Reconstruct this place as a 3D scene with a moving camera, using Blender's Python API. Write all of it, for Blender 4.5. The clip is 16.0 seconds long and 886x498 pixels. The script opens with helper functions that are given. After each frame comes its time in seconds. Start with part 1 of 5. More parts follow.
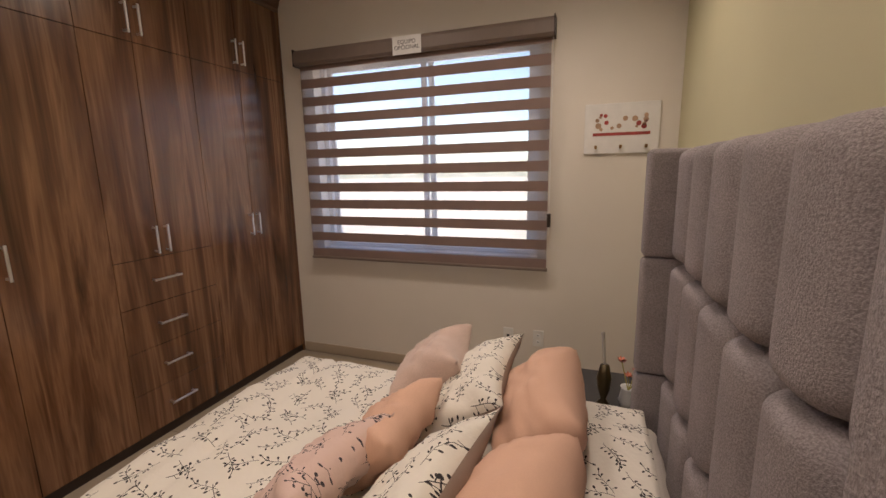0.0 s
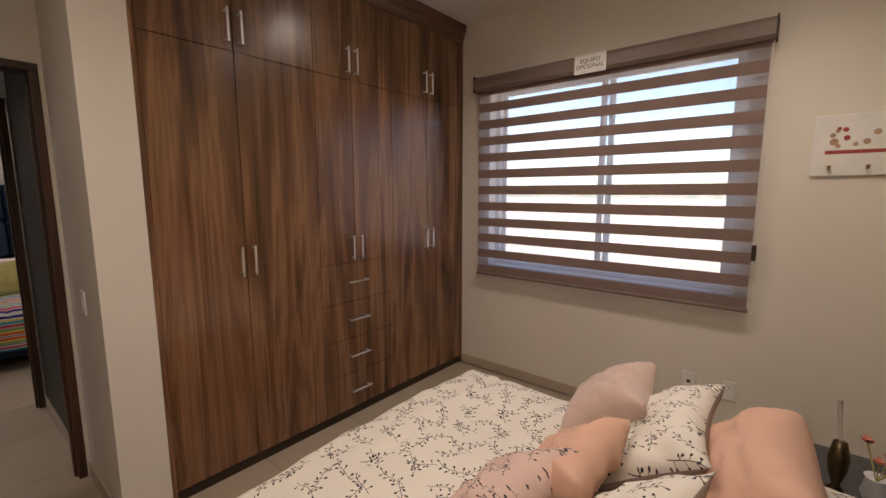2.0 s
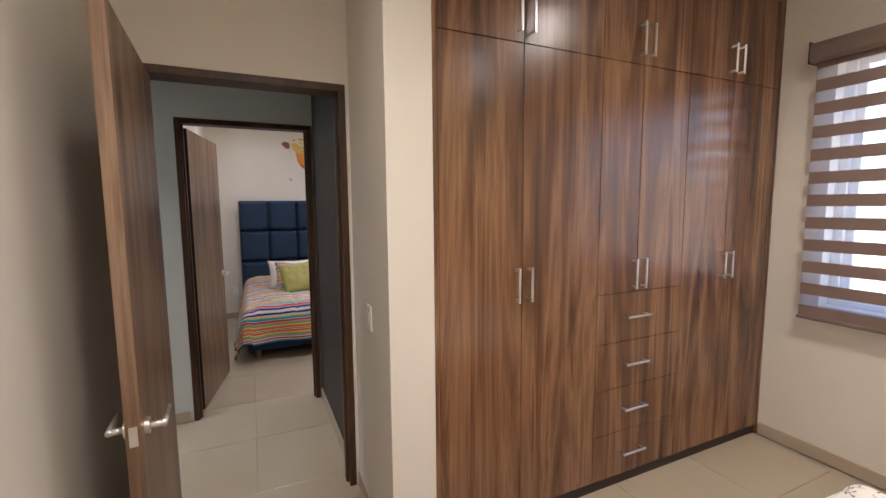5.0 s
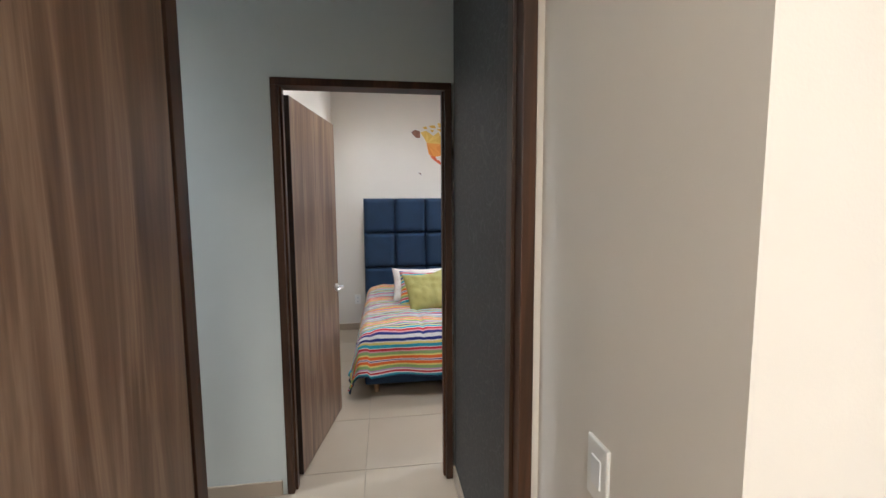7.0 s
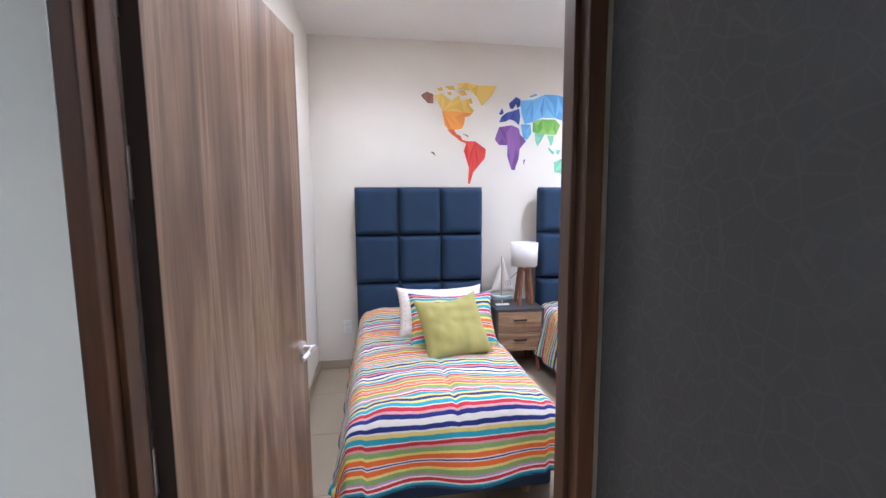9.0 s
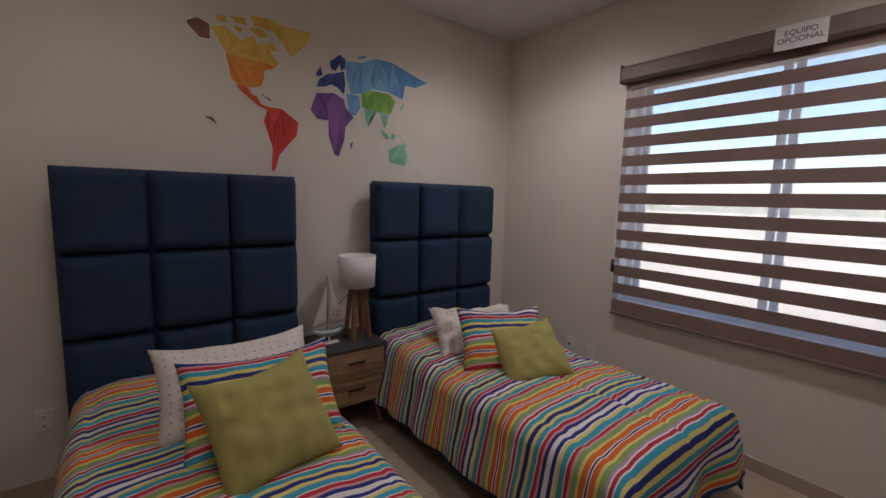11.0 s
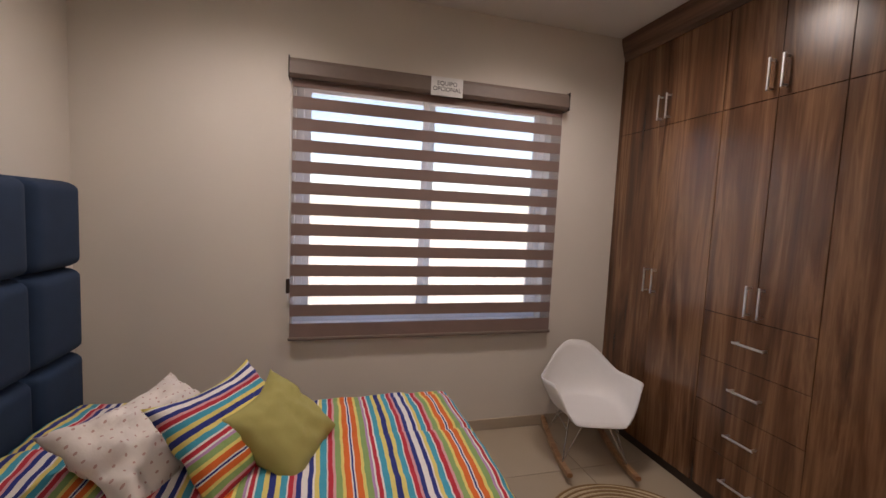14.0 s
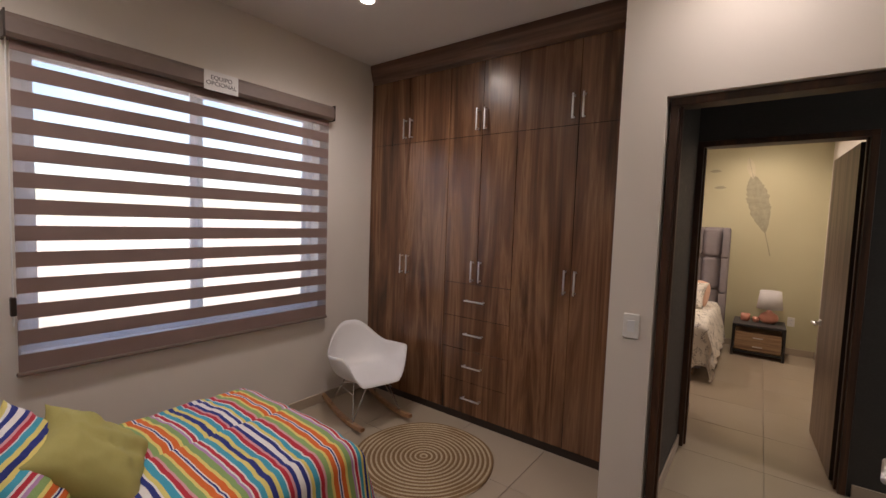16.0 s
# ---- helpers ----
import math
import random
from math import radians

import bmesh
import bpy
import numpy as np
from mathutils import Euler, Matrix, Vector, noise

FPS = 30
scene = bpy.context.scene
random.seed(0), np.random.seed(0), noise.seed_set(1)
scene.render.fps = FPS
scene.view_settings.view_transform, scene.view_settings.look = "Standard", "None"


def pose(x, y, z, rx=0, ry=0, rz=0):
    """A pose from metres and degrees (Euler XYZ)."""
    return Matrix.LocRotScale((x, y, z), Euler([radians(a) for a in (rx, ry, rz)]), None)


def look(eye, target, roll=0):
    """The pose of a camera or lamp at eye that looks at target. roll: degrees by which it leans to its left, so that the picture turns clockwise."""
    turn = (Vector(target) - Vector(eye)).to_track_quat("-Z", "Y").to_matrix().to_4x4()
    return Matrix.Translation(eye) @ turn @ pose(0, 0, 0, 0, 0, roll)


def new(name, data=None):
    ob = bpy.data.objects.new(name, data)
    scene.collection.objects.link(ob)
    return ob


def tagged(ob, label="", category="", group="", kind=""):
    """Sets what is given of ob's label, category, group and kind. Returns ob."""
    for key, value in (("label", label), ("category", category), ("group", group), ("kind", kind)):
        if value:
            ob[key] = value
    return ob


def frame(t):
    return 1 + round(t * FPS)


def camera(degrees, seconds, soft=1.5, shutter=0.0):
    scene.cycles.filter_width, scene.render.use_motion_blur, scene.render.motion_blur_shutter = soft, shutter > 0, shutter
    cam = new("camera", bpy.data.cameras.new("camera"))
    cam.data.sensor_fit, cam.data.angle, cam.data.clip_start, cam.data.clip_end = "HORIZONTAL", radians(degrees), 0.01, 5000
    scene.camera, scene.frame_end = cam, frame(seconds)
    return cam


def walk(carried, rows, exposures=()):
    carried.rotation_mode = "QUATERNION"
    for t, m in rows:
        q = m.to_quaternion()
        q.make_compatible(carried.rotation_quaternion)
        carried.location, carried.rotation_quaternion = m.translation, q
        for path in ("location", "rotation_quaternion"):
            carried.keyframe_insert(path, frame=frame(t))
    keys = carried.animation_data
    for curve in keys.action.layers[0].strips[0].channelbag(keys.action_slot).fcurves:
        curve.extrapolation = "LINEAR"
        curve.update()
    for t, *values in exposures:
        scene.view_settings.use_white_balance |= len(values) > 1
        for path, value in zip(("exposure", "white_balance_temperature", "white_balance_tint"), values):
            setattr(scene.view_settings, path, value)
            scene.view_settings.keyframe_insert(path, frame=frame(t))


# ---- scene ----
cam = camera(92.6, 16.0)
PATH = [
    (0, (-0.336, -2.988, 1.528), (1.513, -2.317, 1.166), -1.1),
    (0.5, (-0.368, -2.974, 1.529), (1.395, -2.091, 1.19), -0.8),
    (1, (-0.387, -2.979, 1.538), (1.287, -1.931, 1.222), -0.3),
    (1.5, (-0.401, -2.959, 1.542), (1.192, -1.785, 1.249), -0.1),
    (2, (-0.398, -2.857, 1.539), (1.127, -1.593, 1.27), -0.1),
    (2.5, (-0.419, -2.751, 1.549), (1.068, -1.439, 1.286), 0.1),
    (3, (-0.46, -2.747, 1.558), (0.974, -1.376, 1.31), 0.1),
    (3.5, (-0.463, -2.744, 1.568), (0.865, -1.267, 1.333), 0.1),
    (4, (-0.468, -2.664, 1.547), (0.697, -1.054, 1.326), -0.2),
    (4.5, (-0.462, -2.434, 1.567), (0.515, -0.702, 1.355), -0.5),
    (5, (-0.468, -2.216, 1.538), (0.356, -0.405, 1.334), -0.5),
    (5.2, (-0.45, -2.145, 1.536), (0.288, -0.298, 1.331), -0.6),
    (7.3, (-0.373, -0.796, 1.504), (-0.109, 1.177, 1.314), -0.2),
    (7.5, (-0.385, -0.654, 1.488), (-0.121, 1.32, 1.305), -0.1),
    (8, (-0.447, -0.272, 1.518), (-0.176, 1.699, 1.312), -0.6),
    (8.2, (-0.448, -0.105, 1.51), (-0.176, 1.865, 1.297), -0.6),
    (10.3, (-0.382, 1.161, 1.485), (0.344, 3.011, 1.259), 0.5),
    (10.5, (-0.376, 1.27, 1.49), (0.471, 3.066, 1.257), 0.7),
    (11, (-0.355, 1.522, 1.515), (0.854, 3.096, 1.278), 1.3),
    (11.5, (-0.309, 1.753, 1.507), (1.193, 3.053, 1.277), 1.7),
    (12, (-0.23, 2.019, 1.51), (1.473, 3.046, 1.296), 2.0),
    (12.5, (-0.217, 2.274, 1.494), (1.625, 3.027, 1.293), 2.1),
    (13, (-0.256, 2.545, 1.524), (1.722, 2.787, 1.344), 2.8),
    (13.5, (-0.292, 2.712, 1.538), (1.697, 2.6, 1.363), 2.6),
    (14, (-0.305, 2.931, 1.545), (1.616, 2.398, 1.385), 2.6),
    (14.5, (-0.332, 3.127, 1.561), (1.463, 2.257, 1.408), 2.4),
    (15, (-0.352, 3.293, 1.578), (1.188, 2.025, 1.432), 2.5),
    (15.5, (-0.377, 3.387, 1.566), (1.023, 1.967, 1.424), 2.0),
    (16, (-0.387, 3.522, 1.542), (0.81, 1.925, 1.413), 2.0),
]
walk(cam, [(t, look(eye, target, roll)) for t, eye, target, roll in PATH],
     [(0, 3.1, 6500, 20), (3.5, 3.35, 6400, 19), (5.2, 4.3, 5700, 13), (7.3, 4.85, 5300, 8), (8.2, 5.2, 5100, 14), (10.3, 4.65, 5100, 12), (10.5, 4.3, 5200, 12), (11, 2.85, 6200, 18), (12.5, 3.1, 6600, 21), (14.5, 3.35, 6900, 22), (16, 3.35, 6700, 22)])

# ---- world, sun, large lights ----
world = bpy.data.worlds.new("sky_world")
scene.world = world
world.use_nodes = True
wn = world.node_tree.nodes
sky = wn.new("ShaderNodeTexSky")
sky.sky_type, sky.sun_disc = "NISHITA", False
sky.sun_elevation, sky.sun_rotation = radians(52), radians(200)
wn["Background"].inputs[1].default_value = 0.06
world.node_tree.links.new(sky.outputs[0], wn["Background"].inputs[0])

sun_data = bpy.data.lights.new("sun", "SUN")
sun_data.energy, sun_data.angle, sun_data.color = 3.0, radians(0.5), (1.0, 0.95, 0.88)
new("sun", sun_data).matrix_world = look((0, 0, 20), (8, 7, 0))


def point_lamp(name, x, y, z, watts, color, size=0.12):
    data = bpy.data.lights.new(name, "SPOT")
    data.energy, data.color, data.shadow_soft_size = watts, color, size
    data.spot_size, data.spot_blend = radians(156), 0.85
    ob = new(name, data)
    ob.matrix_world = pose(x, y, z)
    return ob


WARM = (1.0, 0.86, 0.69)
CEIL = 2.89
A_LAMPS = ((-0.35, -2.75), (1.60, -2.75), (-0.35, -1.70), (1.60, -1.70))
B_LAMPS = ((-0.31, 3.33), (1.65, 3.33), (-0.31, 1.67), (1.65, 1.67))
for lx, ly in A_LAMPS:
    point_lamp("lamp_a", lx, ly, CEIL - 0.05, 4.2, WARM)
for lx, ly in B_LAMPS:
    point_lamp("lamp_b", lx, ly, CEIL - 0.05, (4.2 if lx > 0 else 1.5) if ly > 3 else (4.6 if lx > 0 else 1.7), (1.0, 0.94, 0.88))
# Added fill spot, out of view; stands in for daylight from further down the hall.
for lx, lw in ((-2.85, 9.0),):
    point_lamp("hall_fill_added", lx, 0.62, CEIL - 0.05, lw, (1.0, 0.95, 0.88))


# ---- materials ----
def mat(name):
    m = bpy.data.materials.new(name)
    m.use_nodes = True
    nt = m.node_tree
    return m, nt, nt.nodes["Principled BSDF"]


def node(nt, kind, **inputs):
    n = nt.nodes.new(kind)
    for k, v in inputs.items():
        n.inputs[k.replace("_", " ")].default_value = v
    return n


def ramp(nt, fac, stops, mode="LINEAR"):
    r = nt.nodes.new("ShaderNodeValToRGB")
    r.color_ramp.interpolation = mode
    els = r.color_ramp.elements
    while len(els) < len(stops):
        els.new(0.5)
    for e, (p, c) in zip(els, stops):
        e.position = p
        e.color = (*c, 1)
    nt.links.new(fac, r.inputs[0])
    return r.outputs[0]


def coords(nt, scale=(1, 1, 1), kind="Object", rot=(0, 0, 0)):
    tc = nt.nodes.new("ShaderNodeTexCoord")
    mp = nt.nodes.new("ShaderNodeMapping")
    mp.inputs["Scale"].default_value = scale
    mp.inputs["Rotation"].default_value = rot
    nt.links.new(tc.outputs[kind], mp.inputs[0])
    return mp.outputs[0]


def noise_tex(nt, vec, scale, detail=4, rough=0.55, dist=0.0):
    n = node(nt, "ShaderNodeTexNoise", Scale=scale, Detail=detail, Roughness=rough, Distortion=dist)
    nt.links.new(vec, n.inputs["Vector"])
    return n.outputs["Fac"]


def bump(nt, bsdf, height, strength, distance=0.01):
    b = node(nt, "ShaderNodeBump", Strength=strength, Distance=distance)
    nt.links.new(height, b.inputs["Height"])
    nt.links.new(b.outputs[0], bsdf.inputs["Normal"])


def mix(nt, fac, a, b, blend="MIX"):
    n = nt.nodes.new("ShaderNodeMix")
    n.data_type, n.blend_type = "RGBA", blend
    for sock, v in ((n.inputs[0], fac), (n.inputs[6], a), (n.inputs[7], b)):
        if hasattr(v, "links"):
            nt.links.new(v, sock)
        else:
            sock.default_value = v if isinstance(v, float) else (*v, 1)
    return n.outputs[2]


def math_node(nt, op, a, b=0.0):
    n = nt.nodes.new("ShaderNodeMath")
    n.operation = op
    for sock, v in zip(n.inputs, (a, b)):
        if hasattr(v, "links"):
            nt.links.new(v, sock)
        else:
            sock.default_value = v
    return n.outputs[0]


def paint(name, color, rough=0.75, var=0.06, grain=0.12):
    m, nt, b = mat(name)
    v = coords(nt)
    big = noise_tex(nt, v, 1.3, 3)
    c0 = tuple(x * (1 - var) for x in color)
    nt.links.new(ramp(nt, big, [(0.3, c0), (0.7, color)]), b.inputs["Base Color"])
    b.inputs["Roughness"].default_value = rough
    bump(nt, b, noise_tex(nt, v, 220, 3), grain, 0.002)
    return m


def wood(name, dark, mid, light, axis="z", rough=0.38, scale=1.0, gloss=0.5):
    m, nt, b = mat(name)
    s = {"z": (6.5, 6.5, 0.5), "x": (0.5, 6.5, 6.5), "y": (6.5, 0.5, 6.5)}[axis]
    v = coords(nt, tuple(c * scale for c in s))
    wide = noise_tex(nt, v, 1.0, 5, 0.6, 0.7)
    s2 = {"z": (60, 60, 1.6), "x": (1.6, 60, 60), "y": (60, 1.6, 60)}[axis]
    fine = noise_tex(nt, coords(nt, tuple(c * scale for c in s2)), 1.0, 4, 0.6, 0.3)
    col = ramp(nt, wide, [(0.30, dark), (0.47, mid), (0.56, light), (0.62, mid), (0.74, dark)])
    col = mix(nt, 0.55, col, ramp(nt, fine, [(0.3, (0.42, 0.36, 0.32)), (0.65, (1.0, 1.0, 1.0))]), "MULTIPLY")
    nt.links.new(col, b.inputs["Base Color"])
    nt.links.new(math_node(nt, "ADD", math_node(nt, "MULTIPLY", fine, 0.12), rough - 0.06), b.inputs["Roughness"])
    b.inputs["Specular IOR Level"].default_value = gloss
    bump(nt, b, fine, 0.05, 0.002)
    return m


def cloth(name, color, rough=0.9, weave=420, var=0.12, strength=0.25, sheen=0.0, speck=0.35):
    m, nt, b = mat(name)
    v = coords(nt)
    n1, n2 = noise_tex(nt, v, 6, 4), noise_tex(nt, v, weave, 2)
    c0 = tuple(x * (1 - var) for x in color)
    col = mix(nt, speck, ramp(nt, n1, [(0.3, c0), (0.7, color)]), ramp(nt, n2, [(0.35, (0.55, 0.55, 0.55)), (0.65, (1, 1, 1))]), "MULTIPLY")
    nt.links.new(col, b.inputs["Base Color"])
    b.inputs["Roughness"].default_value = rough
    b.inputs["Sheen Weight"].default_value = sheen
    bump(nt, b, n2, strength, 0.003)
    return m


def plain(name, color, rough=0.5, metal=0.0, var=0.08):
    m, nt, b = mat(name)
    n = noise_tex(nt, coords(nt), 18, 4)
    c0 = tuple(x * (1 - var) for x in color)
    nt.links.new(ramp(nt, n, [(0.3, c0), (0.7, color)]), b.inputs["Base Color"])
    nt.links.new(math_node(nt, "ADD", math_node(nt, "MULTIPLY", n, 0.12), rough - 0.06), b.inputs["Roughness"])
    b.inputs["Metallic"].default_value = metal
    return m


def emitter(name, color, strength):
    m, nt, b = mat(name)
    b.inputs["Base Color"].default_value = (*color, 1)
    b.inputs["Emission Color"].default_value = (*color, 1)
    b.inputs["Emission Strength"].default_value = strength
    return m


def sheer_cloth(name):
    m, nt, b = mat(name)
    out = nt.nodes["Material Output"]
    tr = nt.nodes.new("ShaderNodeBsdfTransparent")
    tl = nt.nodes.new("ShaderNodeBsdfTranslucent")
    tl.inputs[0].default_value = (0.50, 0.48, 0.51, 1)
    ms = nt.nodes.new("ShaderNodeMixShader")
    n = noise_tex(nt, coords(nt), 600, 2)
    nt.links.new(math_node(nt, "ADD", math_node(nt, "MULTIPLY", n, 0.14), 0.20), ms.inputs[0])
    nt.links.new(tr.outputs[0], ms.inputs[1])
    nt.links.new(tl.outputs[0], ms.inputs[2])
    nt.links.new(ms.outputs[0], out.inputs[0])
    return m


def glass_pane(name):
    m, nt, b = mat(name)
    out = nt.nodes["Material Output"]
    tr = nt.nodes.new("ShaderNodeBsdfTransparent")
    tr.inputs[0].default_value = (0.93, 0.96, 0.96, 1)
    gl = node(nt, "ShaderNodeBsdfGlossy", Roughness=0.02)
    ms = nt.nodes.new("ShaderNodeMixShader")
    ms.inputs[0].default_value = 0.06
    nt.links.new(tr.outputs[0], ms.inputs[1])
    nt.links.new(gl.outputs[0], ms.inputs[2])
    nt.links.new(ms.outputs[0], out.inputs[0])
    return m


def striped(name):
    """Cotton with bright bands across the length: the second UV coordinate runs in metres."""
    m, nt, b = mat(name)
    tc = nt.nodes.new("ShaderNodeTexCoord")
    sp = nt.nodes.new("ShaderNodeSeparateXYZ")
    nt.links.new(tc.outputs["UV"], sp.inputs[0])
    wob = noise_tex(nt, coords(nt, kind="UV"), 9, 2)
    v = math_node(nt, "ADD", sp.outputs[1], math_node(nt, "MULTIPLY", wob, 0.012))
    t = math_node(nt, "FRACT", math_node(nt, "DIVIDE", v, 0.45))
    W, OR, NV, RD, PK = (0.84, 0.81, 0.78), (0.78, 0.16, 0.025), (0.02, 0.035, 0.22), (0.55, 0.03, 0.05), (0.72, 0.36, 0.38)
    TL, YL, GR, LV = (0.05, 0.38, 0.52), (0.80, 0.68, 0.20), (0.27, 0.42, 0.15), (0.50, 0.28, 0.50)
    seq = [(NV, 3), (W, 4), (NV, 3), (W, 1), (YL, 3), (TL, 4), (W, 1), (RD, 3), (PK, 2), (GR, 4), (YL, 2), (OR, 4), (W, 1), (NV, 1), (W, 1),
           (OR, 4), (YL, 2), (GR, 4), (LV, 2), (W, 1), (RD, 3), (W, 1), (TL, 4), (YL, 3), (NV, 4), (YL, 3), (TL, 4), (W, 1), (RD, 3), (PK, 2)]
    total, p, stops = sum(w for _, w in seq), 0, []
    for c, w in seq:
        stops.append((p / total, c))
        p += w
    col = ramp(nt, t, stops, "CONSTANT")
    weave = noise_tex(nt, coords(nt), 500, 2)
    col = mix(nt, 0.25, col, ramp(nt, weave, [(0.35, (0.6, 0.6, 0.6)), (0.65, (1, 1, 1))]), "MULTIPLY")
    nt.links.new(col, b.inputs["Base Color"])
    b.inputs["Roughness"].default_value = 0.85
    bump(nt, b, noise_tex(nt, coords(nt), 14, 5), 0.5, 0.02)
    return m


def sprigged(name, ground, ink, scale=1.0):
    """Pale cotton printed with leafy sprigs: one curved stem with side shoots and leaves in each cell, turned at random."""
    m, nt, b = mat(name)
    uv = coords(nt, (scale, scale, scale), "UV")

    def vec(op, a, other=None, amount=None):
        n = nt.nodes.new("ShaderNodeVectorMath")
        n.operation = op
        nt.links.new(a, n.inputs[0])
        if other is not None:
            n.inputs[1].default_value = other
        if amount is not None:
            n.inputs["Scale"].default_value = amount
        return n

    def ellipse(p, x, y, turn, a, c):
        mp = nt.nodes.new("ShaderNodeMapping")
        mp.vector_type = "TEXTURE"
        mp.inputs["Location"].default_value = (x, y, 0)
        mp.inputs["Rotation"].default_value = (0, 0, turn)
        mp.inputs["Scale"].default_value = (a, c, 1)
        nt.links.new(p, mp.inputs[0])
        return math_node(nt, "LESS_THAN", vec("LENGTH", mp.outputs[0]).outputs["Value"], 1.0)

    mask = None
    for off, cell, turn in (((0.0, 0.0, 0.0), 0.145, 0.3), ((0.083, 0.061, 0.0), 0.165, 1.1)):
        mp = nt.nodes.new("ShaderNodeMapping")
        mp.inputs["Location"].default_value = off
        mp.inputs["Rotation"].default_value = (0, 0, turn)
        nt.links.new(uv, mp.inputs[0])
        p = vec("SCALE", mp.outputs[0], amount=1 / cell).outputs[0]
        wn_ = nt.nodes.new("ShaderNodeTexWhiteNoise")
        wn_.noise_dimensions = "2D"
        nt.links.new(vec("FLOOR", p).outputs[0], wn_.inputs["Vector"])
        q = vec("SUBTRACT", vec("FRACTION", p).outputs[0], (0.5, 0.5, 0.0)).outputs[0]
        rot = nt.nodes.new("ShaderNodeVectorRotate")
        rot.rotation_type = "Z_AXIS"
        nt.links.new(q, rot.inputs["Vector"])
        nt.links.new(math_node(nt, "MULTIPLY", wn_.outputs["Value"], 6.283), rot.inputs["Angle"])
        p = rot.outputs[0]
        sep = nt.nodes.new("ShaderNodeSeparateXYZ")
        nt.links.new(p, sep.inputs[0])
        def bow(x):
            return 0.13 * math.sin(4.2 * x) - 0.35 * x * x
        curve = math_node(nt, "SUBTRACT", math_node(nt, "MULTIPLY", math_node(nt, "SINE", math_node(nt, "MULTIPLY", sep.outputs[0], 4.2)), 0.13),
                          math_node(nt, "MULTIPLY", math_node(nt, "MULTIPLY", sep.outputs[0], sep.outputs[0]), 0.35))
        line = math_node(nt, "LESS_THAN", math_node(nt, "ABSOLUTE", math_node(nt, "SUBTRACT", sep.outputs[1], curve)), 0.0085)
        line = math_node(nt, "MULTIPLY", line, math_node(nt, "LESS_THAN", math_node(nt, "ABSOLUTE", sep.outputs[0]), 0.38))
        for k in range(7):
            x = -0.24 + 0.095 * k
            side = 1 if k % 2 else -1
            turn_k, reach = side * 0.95 + 0.15 * k, 0.12 - 0.006 * k
            y = bow(x)
            dx, dy = math.cos(turn_k), math.sin(turn_k)
            line = math_node(nt, "MAXIMUM", line, ellipse(p, x + dx * reach / 2, y + dy * reach / 2, turn_k, reach / 2, 0.007))
            line = math_node(nt, "MAXIMUM", line, ellipse(p, x + dx * (reach + 0.03), y + dy * (reach + 0.03), turn_k, 0.046, 0.027))
            if k % 3 == 1:
                line = math_node(nt, "MAXIMUM", line, ellipse(p, x + dx * reach * 0.55 - dy * 0.045, y + dy * reach * 0.55 + dx * 0.045, turn_k + 0.8, 0.038, 0.022))
        mask = line if mask is None else math_node(nt, "MAXIMUM", mask, line)
    tint = noise_tex(nt, uv, 3.0, 3)
    pale = ramp(nt, tint, [(0.3, tuple(c * 0.94 for c in ground)), (0.7, ground)])
    nt.links.new(mix(nt, mask, pale, ink), b.inputs["Base Color"])
    b.inputs["Roughness"].default_value = 0.85
    bump(nt, b, noise_tex(nt, coords(nt), 16, 5), 0.45, 0.015)
    return m


M_WALL = paint("warm_white_paint", (0.74, 0.69, 0.62))
M_OLIVE = paint("olive_paint", (0.60, 0.56, 0.36))
M_CEIL = paint("white_ceiling_paint", (0.80, 0.78, 0.75))
M_HALL = paint("pale_grey_paint", (0.66, 0.69, 0.67))
M_WOOD = wood("walnut_laminate", (0.050, 0.021, 0.010), (0.165, 0.076, 0.036), (0.285, 0.147, 0.073), rough=0.24, gloss=0.75)
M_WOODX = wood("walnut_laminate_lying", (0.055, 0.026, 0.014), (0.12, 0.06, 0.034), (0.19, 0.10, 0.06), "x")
M_DOOR = wood("door_veneer", (0.10, 0.055, 0.032), (0.20, 0.12, 0.075), (0.30, 0.20, 0.13), scale=1.4)
M_FRAME = wood("dark_door_frame", (0.026, 0.012, 0.006), (0.055, 0.024, 0.011), (0.095, 0.040, 0.017), rough=0.45)
M_KICK = plain("dark_plinth", (0.03, 0.018, 0.012), 0.5)
M_NICKEL = plain("brushed_nickel", (0.84, 0.83, 0.82), 0.34, 1.0)
M_BLIND = cloth("brown_blind_fabric", (0.26, 0.18, 0.155), weave=700)
M_RAIL = plain("taupe_rail", (0.19, 0.145, 0.12), 0.5)
M_SHEER = sheer_cloth("sheer_voile")
M_ALU = plain("white_aluminium", (0.78, 0.79, 0.80), 0.35, 0.0)
M_GLASS = glass_pane("window_glass")
M_PLASTIC = plain("white_plastic", (0.80, 0.79, 0.76), 0.35)
M_BASE = paint("beige_stone_skirting", (0.46, 0.38, 0.29), 0.4)
M_GREY = cloth("grey_bouclé".replace("é", "e"), (0.38, 0.335, 0.345), weave=270, var=0.2, strength=0.9, speck=0.8)
M_NAVY = cloth("navy_linen", (0.014, 0.038, 0.088), weave=420, var=0.2)
M_STRIPE = striped("striped_cotton")
M_SPRIG = sprigged("sprigged_cotton", (0.80, 0.76, 0.68), (0.025, 0.022, 0.025), 1.2)
M_SPRIG_PINK = sprigged("pink_sprigged_cotton", (0.68, 0.50, 0.44), (0.05, 0.04, 0.05), 1.5)
M_PEACH = cloth("peach_cotton", (0.76, 0.48, 0.35), weave=900, var=0.05, strength=0.08)
M_PINK = cloth("pale_pink_plush", (0.72, 0.54, 0.46), weave=260, var=0.08, strength=0.4, sheen=0.3)
